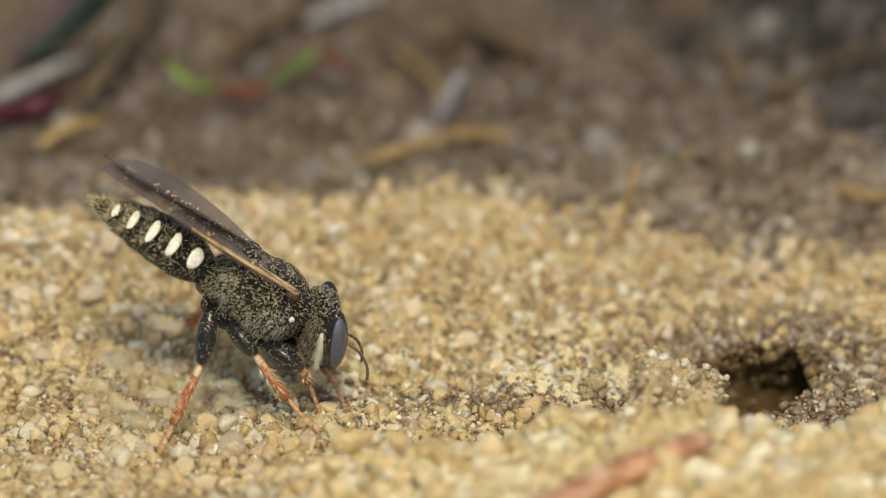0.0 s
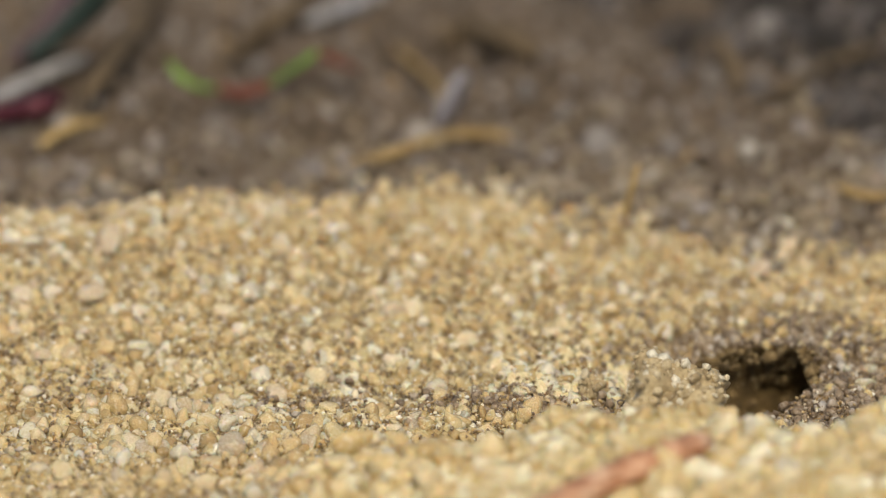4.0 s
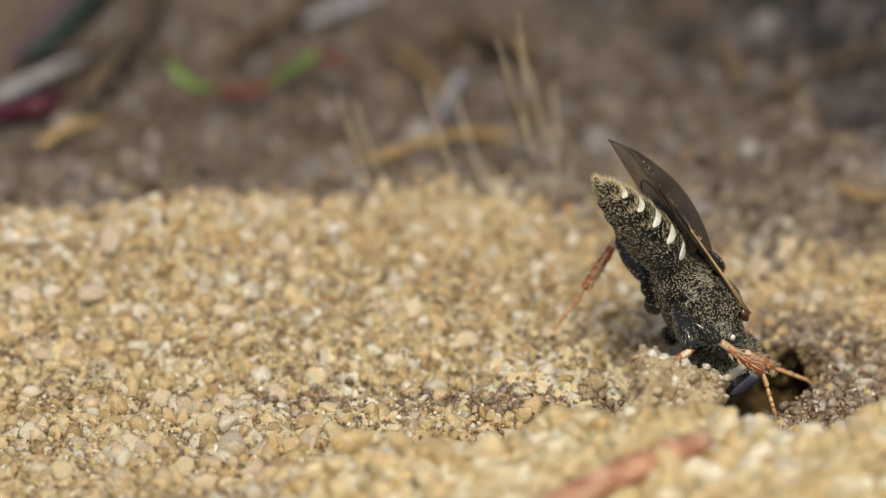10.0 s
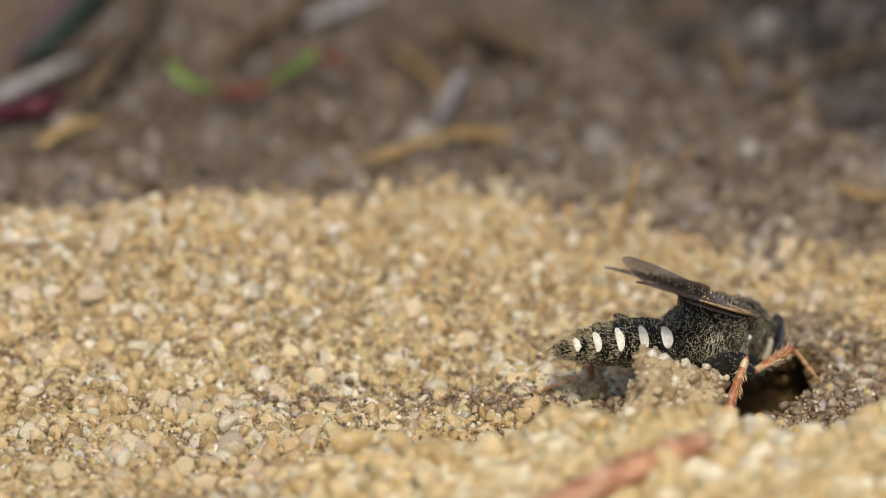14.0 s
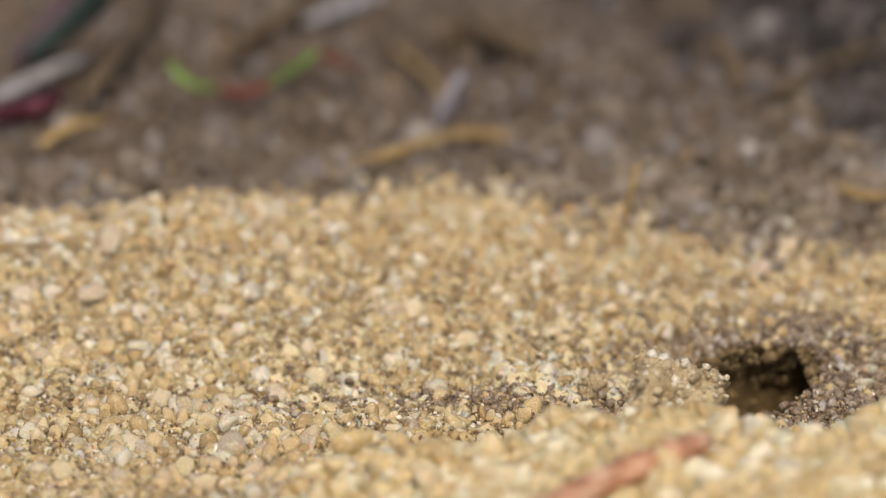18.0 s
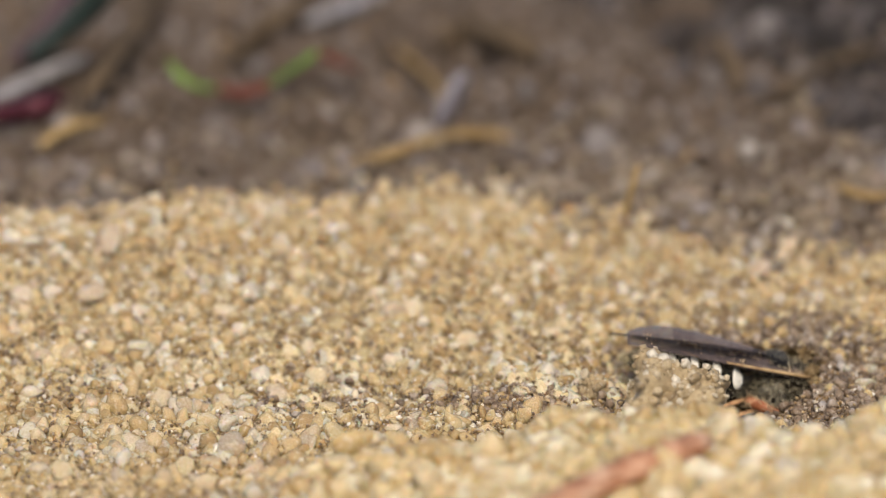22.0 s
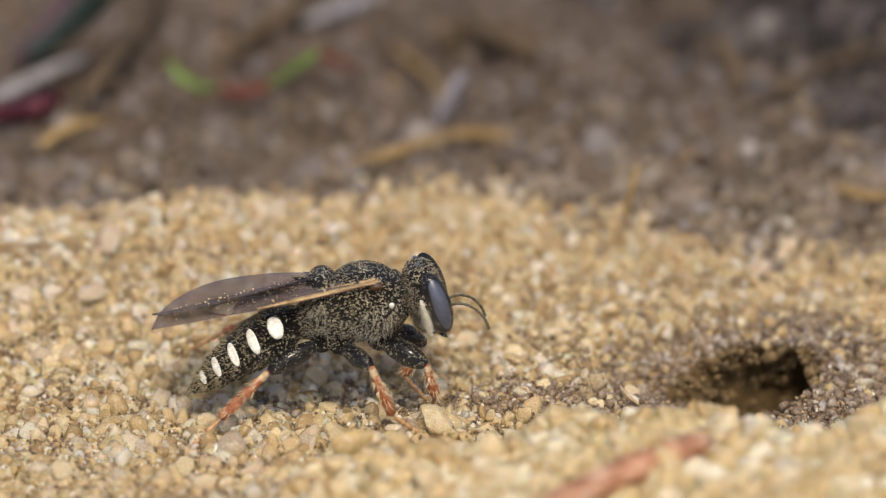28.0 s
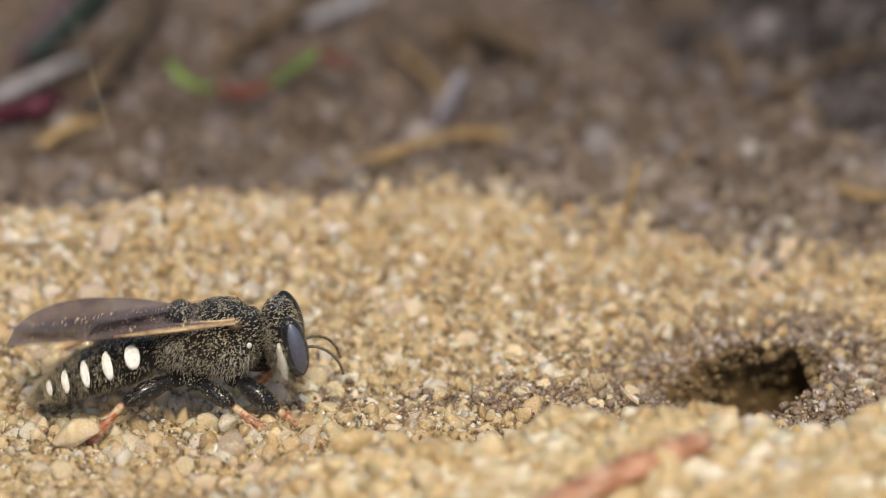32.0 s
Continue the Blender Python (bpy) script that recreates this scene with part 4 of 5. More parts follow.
key(13.5, 9.30, 1.60, -1.54, pitch=33, yaw=16, wing=7, roll=-24, ab=-3, tuck=1)
key(14, 6.50, 0.60, 1.25, pitch=25.4, yaw=57.2, ab=13.2, roll=5.7, bend=-39.5, wing=-4, nod=0.9)
key(14.5, 7.01, 0.60, 1.65, pitch=60, ab=-3, hind=-2, yaw=29, roll=-22)
key(15, 9.90, 1.60, -1.51, pitch=26, yaw=16, ab=0, tuck=1)
key(15.6, 12.75, 4.00, -4.74, pitch=30, yaw=28, ab=0, tuck=1)
key(20, 12.75, 4.00, -4.74, pitch=30, yaw=28, ab=0, tuck=1)
key(20.5, 9.97, 1.70, -1.56, pitch=15.4, yaw=4, roll=-20, ab=-2, tuck=1)
key(21, 9.79, 1.60, -1.22, pitch=14.1, yaw=8.6, roll=-20, ab=-4.3, tuck=1, turn=-3.6)
key(21.5, 9.91, 1.60, -1.37, pitch=15.4, yaw=4, roll=-20, ab=-2, tuck=1)
key(22, 8.75, 1.50, -0.95, pitch=29, yaw=12, roll=-14, ab=2, wing=12, tuck=0.95)
key(22.5, 7.14, 1.60, 1.17, pitch=60, ab=-4, hind=-1, yaw=46, roll=14, wide=1.3)
key(23, 7.07, 1.60, 1.22, pitch=60, ab=-4, hind=-0.8, yaw=48, roll=18, wide=1.3)
key(23.5, 7.04, 1.60, 1.38, pitch=60, ab=-4, hind=-0.8, yaw=48, roll=18, wide=1.3)
key(24, 5.76, 0.40, 2.35, pitch=37.8, ab=7, hind=-2, yaw=60.7, roll=-3, bend=-28.4, wing=8, nod=-1.8)
key(24.5, 4.62, 0.20, 2.14, pitch=8, ab=2, scrape=0.6, nod=-9, turn=5, yaw=4)
key(24.7, 4.60, 0.10, 2.73, pitch=16, ab=2, nod=-9, turn=5, yaw=4)
key(25, 4.36, 0.00, 3.67, pitch=19.3, ab=-2.2, hind=-2.2, yaw=-22, roll=-11.5, nod=-7, turn=24)
key(25.5, 3.94, 0.00, 3.61, pitch=27, ab=-7, hind=-2.2, yaw=-13, scrape=0.7, turn=15, nod=-8)
key(26, 2.72, -0.51, 3.19, pitch=19, ab=-4, hind=-2, yaw=-13, turn=15, nod=-13)
key(26.7, 0.36, -1.10, 3.47, pitch=10, ab=10, nod=-9, turn=5, yaw=4)
key(27.2, -1.19, -1.10, 3.77, pitch=4, ab=6, nod=-9, turn=5, yaw=4)
key(27.5, -1.79, -1.10, 3.91, pitch=1, ab=-3, wing=-9, nod=-9, turn=5, yaw=4)
key(27.8, -1.96, -1.10, 3.17, pitch=0, ab=18, wing=6, nod=-9, turn=5, yaw=4)
key(28, -2.17, -1.10, 2.85, pitch=-0.4, ab=28.2, wing=12, hind=-3.6, yaw=1.8, roll=-7.7, nod=-10.7, turn=3.2)
key(28.3, -2.30, -1.10, 3.91, pitch=19, ab=-4, hind=-2, yaw=-13, turn=15, nod=-13)
key(28.5, -2.17, -1.10, 3.71, pitch=25, ab=-7, hind=-2, yaw=-13, scrape=0.6, turn=15, nod=-13)
key(28.7, -1.41, -1.10, 3.89, pitch=25, ab=-7, hind=-2, yaw=-13, scrape=-0.4, turn=15, nod=-13)
key(29, -2.10, -1.10, 3.88, pitch=16.4, ab=-1.8, hind=-2, yaw=-17.4, scrape=0.5, roll=-12.7, nod=-9.9, turn=22.4)
key(29.3, -1.96, -1.10, 3.69, pitch=26, ab=-7, hind=-2, yaw=-13, scrape=-0.5, turn=15, nod=-13)
key(29.5, -2.08, -1.10, 3.65, pitch=22, ab=-7, hind=-2, yaw=-13, scrape=0.4, turn=15, nod=-13)
key(29.7, -3.53, -1.10, 2.04, pitch=-5, ab=25, wing=15, hind=-3.4, nod=-9, turn=5, yaw=4)
key(30, -4.05, -1.10, 3.10, pitch=16.8, ab=0.6, hind=-2.6, yaw=-14.6, scrape=0.4, roll=-7.1, nod=-14.4, turn=19.6)
key(30.3, -3.42, -1.10, 3.33, pitch=27, ab=-7, hind=-2, yaw=-13, scrape=-0.5, turn=15, nod=-13)
key(30.5, -3.66, -1.10, 3.51, pitch=26.9, ab=-6.1, hind=-2, yaw=-17.3, scrape=0.5, roll=-9.7, nod=-6.3, turn=22.3)
key(30.7, -3.37, -1.10, 3.33, pitch=34, ab=-7, hind=-2, yaw=-13, scrape=-0.4, turn=15, nod=-13)
key(31, -3.73, -1.10, 3.37, pitch=31.8, ab=-0.9, hind=-2, yaw=-14, scrape=0.4, roll=-9.2, nod=-15.8, turn=19)
key(31.3, -3.48, -1.10, 3.28, pitch=32, ab=-7, hind=-2, yaw=-13, scrape=-0.5, turn=15, nod=-13)
key(31.6, -3.91, -1.10, 2.99, pitch=30, ab=-7, hind=-2, yaw=-13, scrape=0.4, turn=15, nod=-13)
key(31.8, -4.97, -1.10, 2.38, pitch=12, ab=3, hind=-2, yaw=-13, turn=15, nod=-13)
key(32, -5.68, -1.10, 1.89, pitch=3.3, ab=18.9, wing=9, hind=-3.4, yaw=2.9, roll=-2.9, bend=-0.5, nod=-9, turn=2.1)

# where the legs stand
stand(10, "hind", 1, (4.22, 1.20, 2.69), (3.53, 1.40, 2.10), (3.18, 1.40, 1.58))
stand(11, "hind", 1, (4.97, 1.20, 2.33), (4.37, 1.40, 2.28), (3.67, 1.40, 1.89))
stand(24, "front", -1, (7.03, -0.80, 1.76), (8.11, -0.60, 0.64), (8.89, -0.60, -0.05))
stand(10, "front", -1, (7.85, 0.20, 1.33), (8.66, 0.40, 0.27), (9.23, 0.40, 0.00))
stand(0, "hind", -1, (-5.97, -2.40, 1.64), (-6.67, -2.80, 0.15), (-6.97, -3.98, -0.02))
stand(0, "middle", -1, (-4.36, -2.40, 1.80), (-3.50, -2.80, 0.69), (-2.81, -3.03, 0.04))
stand(1, "hind", -1, (-9.27, -2.40, 1.80), (-10.24, -2.80, 0.77), (-10.69, -2.63, -0.24))
stand(1, "middle", -1, (-7.35, -2.40, 1.64), (-6.53, -2.80, 0.31), (-5.69, -3.70, 0.05))
stand(2, "hind", -1, (-9.34, -2.40, 1.95), (-9.96, -2.80, 0.84), (-10.47, -3.94, -0.19))
stand(2, "middle", -1, (-7.70, -2.40, 1.49), (-7.09, -2.80, 0.15), (-6.37, -3.70, -0.08))
stand(2, "front", -1, (-6.46, -2.40, 1.18), (-6.22, -2.10, -0.20), (-6.04, -3.22, 0.05))
stand(3, "middle", -1, (-9.15, -2.40, 1.26), (-8.33, -2.80, 0.15), (-7.47, -3.70, -0.08))
stand(3, "front", -1, (-7.66, -2.40, 1.34), (-7.23, -2.10, -0.20), (-7.11, -2.98, -0.06))
stand(6, "hind", -1, (-9.74, -2.70, 1.49), (-10.38, -3.10, -0.01), (-10.75, -4.00, -0.24))
stand(6, "middle", -1, (-7.67, -2.70, 2.10), (-7.55, -3.10, 0.30), (-7.58, -2.67, -0.15))
stand(6, "front", -1, (-5.00, -2.70, 1.33), (-4.20, -2.40, 0.10), (-3.70, -3.30, 0.09))
stand(7, "hind", -1, (-7.26, -2.40, 2.71), (-8.21, -2.80, 1.99), (-9.60, -1.90, 0.78))
stand(7, "middle", -1, (-5.14, -2.40, 2.03), (-5.30, -2.80, -0.00), (-5.34, -3.70, 0.04))
stand(7, "front", -1, (-3.35, -2.40, 1.98), (-2.20, -2.10, 1.04), (-1.10, -1.88, 0.08))
stand(8, "hind", 1, (-4.59, 0.20, 2.46), (-5.39, 0.60, 1.11), (-6.19, 0.73, 0.03))
stand(8, "hind", -1, (-3.56, -2.40, 2.26), (-4.25, -2.80, 0.77), (-4.86, -3.70, 0.04))
stand(8, "middle", -1, (-1.91, -2.40, 2.56), (-1.29, -2.80, 1.08), (-0.89, -2.32, 0.07))
stand(9, "hind", -1, (1.19, -1.19, 1.59), (0.22, -1.59, 0.55), (-1.16, -2.49, 0.12))
stand(9, "middle", -1, (3.57, -1.19, 2.25), (3.99, -1.59, 0.86), (4.35, -0.62, 0.07))
stand(23, "hind", 1, (3.83, 2.90, 0.97), (3.38, 3.30, -0.20), (2.94, 2.40, 0.22))
stand(23, "middle", -1, (7.92, 0.30, 1.41), (8.24, -0.10, 0.20), (8.35, 0.13, -0.30))
stand(24, "hind", -1, (6.01, -1.20, 3.79), (4.73, -1.50, 2.05), (4.37, -1.70, 1.38))
stand(25, "hind", -1, (2.64, -1.30, 2.57), (2.09, -1.70, 0.99), (1.83, -0.83, 0.33))
stand(25, "middle", -1, (4.09, -1.30, 2.64), (4.85, -1.70, 1.53), (5.73, -0.80, 0.24))
stand(25, "hind", 1, (2.05, 1.30, 2.98), (1.32, 1.70, 1.98), (0.94, 2.60, 1.40))
stand(28, "hind", -1, (-4.32, -2.40, 1.72), (-5.49, -2.80, 0.54), (-6.24, -3.41, -0.00))
stand(28, "middle", -1, (-1.91, -2.40, 1.77), (-1.23, -2.80, 0.69), (-0.40, -2.72, 0.03))
stand(28, "front", -1, (-0.26, -2.40, 1.95), (-0.19, -2.10, 0.88), (-0.26, -1.06, 0.13))
stand(29, "hind", -1, (-3.42, -2.40, 2.41), (-3.70, -2.80, 0.92), (-3.90, -3.34, 0.12))
stand(29, "middle", -1, (-1.91, -2.40, 2.56), (-0.95, -2.80, 1.38), (0.08, -2.05, 0.16))
stand(29, "hind", 1, (-4.58, 0.20, 3.00), (-5.17, 0.60, 2.04), (-5.36, 1.50, 0.67))
stand(30, "hind", -1, (-6.31, -2.40, 1.80), (-7.15, -2.80, 0.46), (-7.56, -3.14, -0.14))
stand(30, "middle", -1, (-4.11, -2.40, 2.18), (-3.36, -2.80, 0.69), (-2.53, -2.97, 0.09))
stand(30, "front", -1, (-2.81, -2.40, 1.49), (-2.54, -2.10, 0.73), (-2.42, -1.27, 0.08))
stand(31, "hind", -1, (-5.42, -2.40, 1.95), (-6.18, -2.80, 0.54), (-6.50, -3.66, -0.06))
stand(31, "middle", -1, (-3.79, -2.40, 1.95), (-3.15, -2.80, 0.77), (-2.59, -3.70, 0.07))
stand(32, "hind", -1, (-7.99, -2.40, 0.80), (-8.89, -2.80, -0.39), (-9.33, -3.70, -0.05))
stand(32, "middle", -1, (-5.09, -2.40, 0.72), (-3.85, -2.80, -0.16), (-2.66, -3.70, 0.06))
stand(32, "front", -1, (-3.92, -2.40, 0.49), (-3.31, -2.10, -0.12), (-3.09, -3.00, -0.00))


# ---- litter and stones ----
def strand(name, pts, r, mat, label, category, n=24, flat=1.0, taper=0.5, seed=0, kink=0.0):
    """A stem or fibre through the given points; its ends thin out."""
    g = np.random.RandomState(seed)
    p = spline(pts, n) + g.normal(0, kink, (n, 3))
    q = np.linspace(0, 1, n)
    radii = r * (1 - (1 - taper) * np.abs(2 * q - 1) ** 3) * (1 + g.normal(0, 0.06, n))
    return tagged(new(name, mesh(name, *sweep(p, radii, 10, flat), mat)), label, category)


STONES = {"quartz": (mat_quartz_stone, "pale milky quartz grain lying in the sand"), "tan": (mat_tan_stone, "tan sand pebble lying among the grains"), "grey": (mat_grey_stone, "translucent grey quartz pebble on the ground"),
          "amber": (mat_amber_stone, "amber orange sand grain"), "dull": (mat_dull_stone, "dull grey stone on dark soil"), "dark": (mat_dark_stone, "dark slate grain on the sand")}
stone_forms, stone_faces = rocks(3, 10, 0.012, 77)
stone_meshes = {}
stone_rng = np.random.RandomState(5)


def stone(x, y, d, kind):
    """A single grain or pebble, d mm across, resting in the sand."""
    mat, label = STONES[kind]
    i = int(stone_rng.randint(0, len(stone_forms)))
    if (kind, i) not in stone_meshes:
        stone_meshes[kind, i] = mesh("pebble", stone_forms[i], stone_faces.tolist(), mat)
    ob = new("pebble", stone_meshes[kind, i])
    a = stone_rng.uniform(-40, 40, 3)
    z = float(height(x, y)) + d * (0.22 if d < 0.5 else 0.36)
    ob.matrix_basis = pose(x * MM, y * MM, z * MM, a[0], a[1], a[2] * 4) @ Matrix.Diagonal((*(Vector((1.08, 0.95, 0.85)) * d * 0.5), 1))
    return tagged(ob, label, "pebble", group=kind + " pebbles in the sand")


strand('red_twig', [(1.89, -12.44, 2.89), (2.93, -11.10, 2.74), (3.74, -10.07, 2.62), (4.54, -9.43, 2.67), (5.34, -9.11, 2.86), (6.11, -8.01, 2.60)], 0.42, mat_twig, 'reddish brown twig lying in the sand', 'twig', n=40, flat=0.8, taper=0.7, kink=0.012)
strand('rootlet', [(-1.94, -5.57, 1.17), (-1.48, -5.20, 1.24), (-1.16, -2.16, 0.03), (-1.00, -2.28, 0.32)], 0.045, mat_rootlet, 'pale dry rootlet on the sand', 'rootlet', kink=0.01)
strand('rootlet', [(-1.27, -5.18, 1.17), (-0.91, -2.44, 0.05), (-0.47, -2.04, 0.05), (-0.44, -2.20, 0.28)], 0.04, mat_rootlet, 'curled pale rootlet on the sand', 'rootlet', kink=0.01)
strand('rootlet', [(1.69, -0.72, 0.41), (2.11, -0.84, 0.41), (2.38, -1.06, 0.30), (2.80, -1.12, 0.21), (3.18, -1.10, 0.11)], 0.07, mat_rootlet, 'crooked pale fibre on damp soil', 'rootlet', kink=0.03, flat=0.6)
strand('rootlet', [(1.44, 2.66, 0.46), (1.86, 2.22, 0.32), (2.28, 1.66, 0.25), (2.56, 1.28, 0.21)], 0.06, mat_rootlet, 'thin pale rootlet on the sand slope', 'rootlet')
strand('rootlet', [(2.88, 3.68, 0.44), (3.15, 2.98, 0.35), (3.27, 2.32, 0.28), (3.17, 1.50, 0.33)], 0.05, mat_rootlet, 'thin bent rootlet on the sand slope', 'rootlet')
strand('rootlet', [(-9.33, 2.44, 0.49), (-9.01, 2.32, 0.46), (-8.70, 2.50, 0.47), (-8.52, 2.60, 0.61)], 0.075, mat_rootlet, 'short pale fibre among the grains', 'rootlet', kink=0.015, flat=0.6)
strand('rootlet', [(-11.03, 2.40, 0.63), (-10.81, 2.02, 0.55), (-10.54, 1.82, 0.49)], 0.035, mat_rootlet, 'short pale fibre among the grains', 'rootlet')
strand('rootlet', [(-10.74, -0.10, -0.11), (-10.60, 0.28, 0.01), (-10.49, 0.42, 0.26), (-10.60, 0.58, 0.49)], 0.03, mat_rootlet, 'thin curled rootlet among the grains', 'rootlet')
strand('rootlet', [(-4.96, -2.50, 0.12), (-4.71, -1.78, -0.02), (-4.51, -2.00, 0.34)], 0.035, mat_rootlet, 'short pale fibre beside the diggings', 'rootlet')
strand('rootlet', [(-10.89, -1.74, -0.35), (-10.60, -2.02, -0.27), (-10.21, -2.56, -0.09)], 0.03, mat_rootlet, 'thin pale fibre among the grains', 'rootlet')
strand('rootlet', [(-9.64, 6.48, 1.61), (-9.25, 7.18, 1.42), (-8.89, 8.10, 1.19)], 0.07, mat_rootlet, 'pale fibre on the crest of the sand', 'rootlet')
strand('rootlet', [(4.39, -0.30, 0.24), (4.55, -0.78, 0.23), (4.82, -1.22, 0.20)], 0.05, mat_rootlet, 'short pale rootlet beside the burrow', 'rootlet')
strand('straw', [(-2.55, 12.54, 0.52), (-1.57, 13.08, 0.50), (-0.67, 13.54, 0.63), (0.25, 15.56, -0.00), (1.32, 15.94, -0.14), (1.86, 15.54, -0.09)], 0.2, mat_straw, 'golden dry straw on dark soil', 'straw', n=30, flat=0.7)
strand('straw', [(4.76, 8.04, 0.77), (4.81, 8.14, 1.37), (4.95, 8.12, 2.02), (5.07, 8.30, 2.39)], 0.09, mat_straw, 'upright dry straw stub', 'straw')
strand('straw', [(-1.34, 21.92, -0.13), (-0.78, 21.12, -0.30), (-0.14, 18.74, 0.04), (0.09, 17.08, 0.26)], 0.12, mat_straw, 'thin dry straw on dark soil', 'straw')
strand('straw', [(-10.86, 14.08, 0.29), (-10.50, 14.50, 0.47), (-9.91, 14.98, 0.59), (-9.17, 15.40, 0.49)], 0.2, mat_straw, 'bent yellowish dry blade on soil', 'straw', flat=0.5)
strand('sprig', [(-6.22, 17.38, 0.58), (-5.46, 16.80, 0.70), (-4.72, 16.72, 0.97)], 0.18, mat_redstem, 'dark red bent sprig on dark soil', 'sprig')
strand('leaf_tip', [(-7.43, 16.48, 1.81), (-7.25, 16.44, 1.46), (-6.83, 16.40, 1.14), (-6.17, 17.26, 0.63)], 0.16, mat_green, 'bright green curved leaf tip', 'leaf', flat=0.7, taper=0.35)
strand('leaf_tip', [(-4.78, 16.72, 0.93), (-4.29, 16.60, 1.36), (-3.82, 16.28, 1.83), (-3.40, 16.22, 2.22)], 0.15, mat_green, 'bright green curved leaf tip', 'leaf', flat=0.7, taper=0.4)
strand('dry_leaf', [(-3.45, 16.88, 1.90), (-2.99, 17.16, 1.52), (-2.36, 17.98, 0.93)], 0.28, mat_redstem, 'reddish brown dry leaf scrap', 'leaf', flat=0.4)
strand('grey_flake', [(-0.14, 16.50, -0.21), (0.09, 16.50, 0.34), (0.32, 16.54, 0.91), (0.55, 16.56, 1.41)], 0.42, mat_shard, 'pale lavender grey flake standing in soil', 'flake', flat=0.3, taper=0.6)
strand('fibre', [(-12.71, 16.64, 0.45), (-11.72, 18.06, 0.34), (-10.84, 18.96, 0.46), (-9.89, 18.86, 0.92)], 0.24, mat_pale, 'weathered whitish stem lying on soil', 'stem', flat=0.7, n=30, kink=0.02)
strand('fibre', [(-3.87, 21.76, 0.72), (-3.09, 22.78, 0.60), (-2.33, 24.98, 0.02), (-1.69, 25.84, 0.05)], 0.22, mat_pale, 'weathered greyish stem lying on soil', 'stem', n=24)
strand('stem', [(-12.69, 16.22, 0.25), (-11.71, 15.66, 0.63), (-10.91, 15.20, 1.03), (-10.40, 16.80, 0.60)], 0.3, mat_maroon, 'dark maroon stem lying on soil', 'stem', n=24)
strand('stem', [(-11.88, 18.40, 0.95), (-11.31, 19.36, 1.22), (-10.79, 19.98, 1.64), (-10.44, 20.90, 1.93), (-10.36, 24.78, 1.01)], 0.24, mat_plum, 'purplish brown stem leaning over soil', 'stem', n=24)
strand('blade', [(-11.32, 19.32, 0.81), (-10.50, 19.04, 1.52), (-9.66, 18.34, 2.58), (-9.14, 17.72, 3.59)], 0.75, mat_teal, 'grey-green blade leaning over soil', 'blade', flat=0.3, n=24, taper=0.8)
strand('stick', [(-9.68, 15.24, 1.23), (-9.14, 16.66, 1.53), (-8.65, 20.78, 0.79), (-8.24, 23.74, 0.49), (-7.80, 24.92, 0.78)], 0.3, mat_brown, 'brown dead stalk leaning over soil', 'stalk', n=24, kink=0.02)
strand('stick', [(-6.03, 19.86, 0.32), (-5.43, 20.92, 0.56), (-4.48, 21.16, 1.14), (-3.58, 23.62, 0.80)], 0.25, mat_brown, 'brown dead stalk on soil', 'stalk', n=24, kink=0.02)
strand('stick', [(-0.22, 21.20, 0.35), (0.73, 22.08, 0.32), (1.82, 19.88, 1.00), (2.59, 18.80, 1.03)], 0.4, mat_brown, 'brown dead stalk on soil', 'stalk', n=24, kink=0.03)
strand('stick', [(7.63, 20.26, 1.01), (7.83, 19.28, 0.83), (8.04, 18.60, 0.53), (8.14, 17.26, 0.43)], 0.2, mat_brown, 'tan dry stub in dark soil', 'stalk', n=16, kink=0.02)
strand('stick', [(8.41, 16.40, 0.47), (9.46, 16.22, 1.22), (10.76, 19.64, 0.42), (12.28, 21.32, 0.21)], 0.17, mat_brown, 'brown dead stalk on soil', 'stalk', n=24, kink=0.02)
strand('straw', [(10.40, 10.98, 0.56), (10.96, 10.40, 0.58), (11.76, 10.14, 0.62)], 0.14, mat_straw, 'dry straw on grey soil', 'straw')
strand('straw', [(8.02, 4.84, 0.42), (8.55, 5.32, 0.43), (9.18, 4.96, 0.28)], 0.09, mat_rootlet, 'pale fibre above the burrow', 'rootlet')
stone(-9.38, 1.28, 0.48, 'quartz')
stone(-8.67, 0.56, 0.31, 'quartz')
stone(-7.59, 1.70, 0.57, 'quartz')
stone(-7.09, 1.48, 0.34, 'quartz')
stone(-7.54, 1.04, 0.42, 'tan')
stone(-6.76, 0.90, 0.45, 'quartz')
stone(-8.51, 5.46, 0.84, 'grey')
stone(-8.93, 3.58, 0.77, 'grey')
stone(-10.38, 3.96, 0.43, 'grey')
stone(-10.54, 2.54, 0.26, 'quartz')
stone(-6.92, -1.40, 0.39, 'quartz')
stone(-6.12, -0.78, 0.31, 'quartz')
stone(-5.79, -2.24, 0.64, 'tan')
stone(-5.16, -3.56, 0.71, 'grey')
stone(-4.66, -2.94, 0.44, 'quartz')
stone(-3.36, -3.23, 0.58, 'grey')
stone(-2.65, -2.78, 0.55, 'tan')
stone(-8.10, -2.08, 0.42, 'quartz')
stone(-8.97, -2.40, 0.33, 'quartz')
stone(-10.48, 0.28, 0.42, 'tan')
stone(-10.56, -1.36, 0.42, 'tan')
stone(-7.82, -0.88, 0.42, 'tan')
stone(-3.12, 7.10, 0.29, 'quartz')
stone(-2.58, 5.76, 0.43, 'tan')
stone(9.50, 4.88, 0.52, 'quartz')
stone(8.96, 9.02, 0.50, 'quartz')
stone(7.36, -6.95, 0.52, 'quartz')
pale_pebble = stone(1.68, -2.18, 1.02, 'tan')
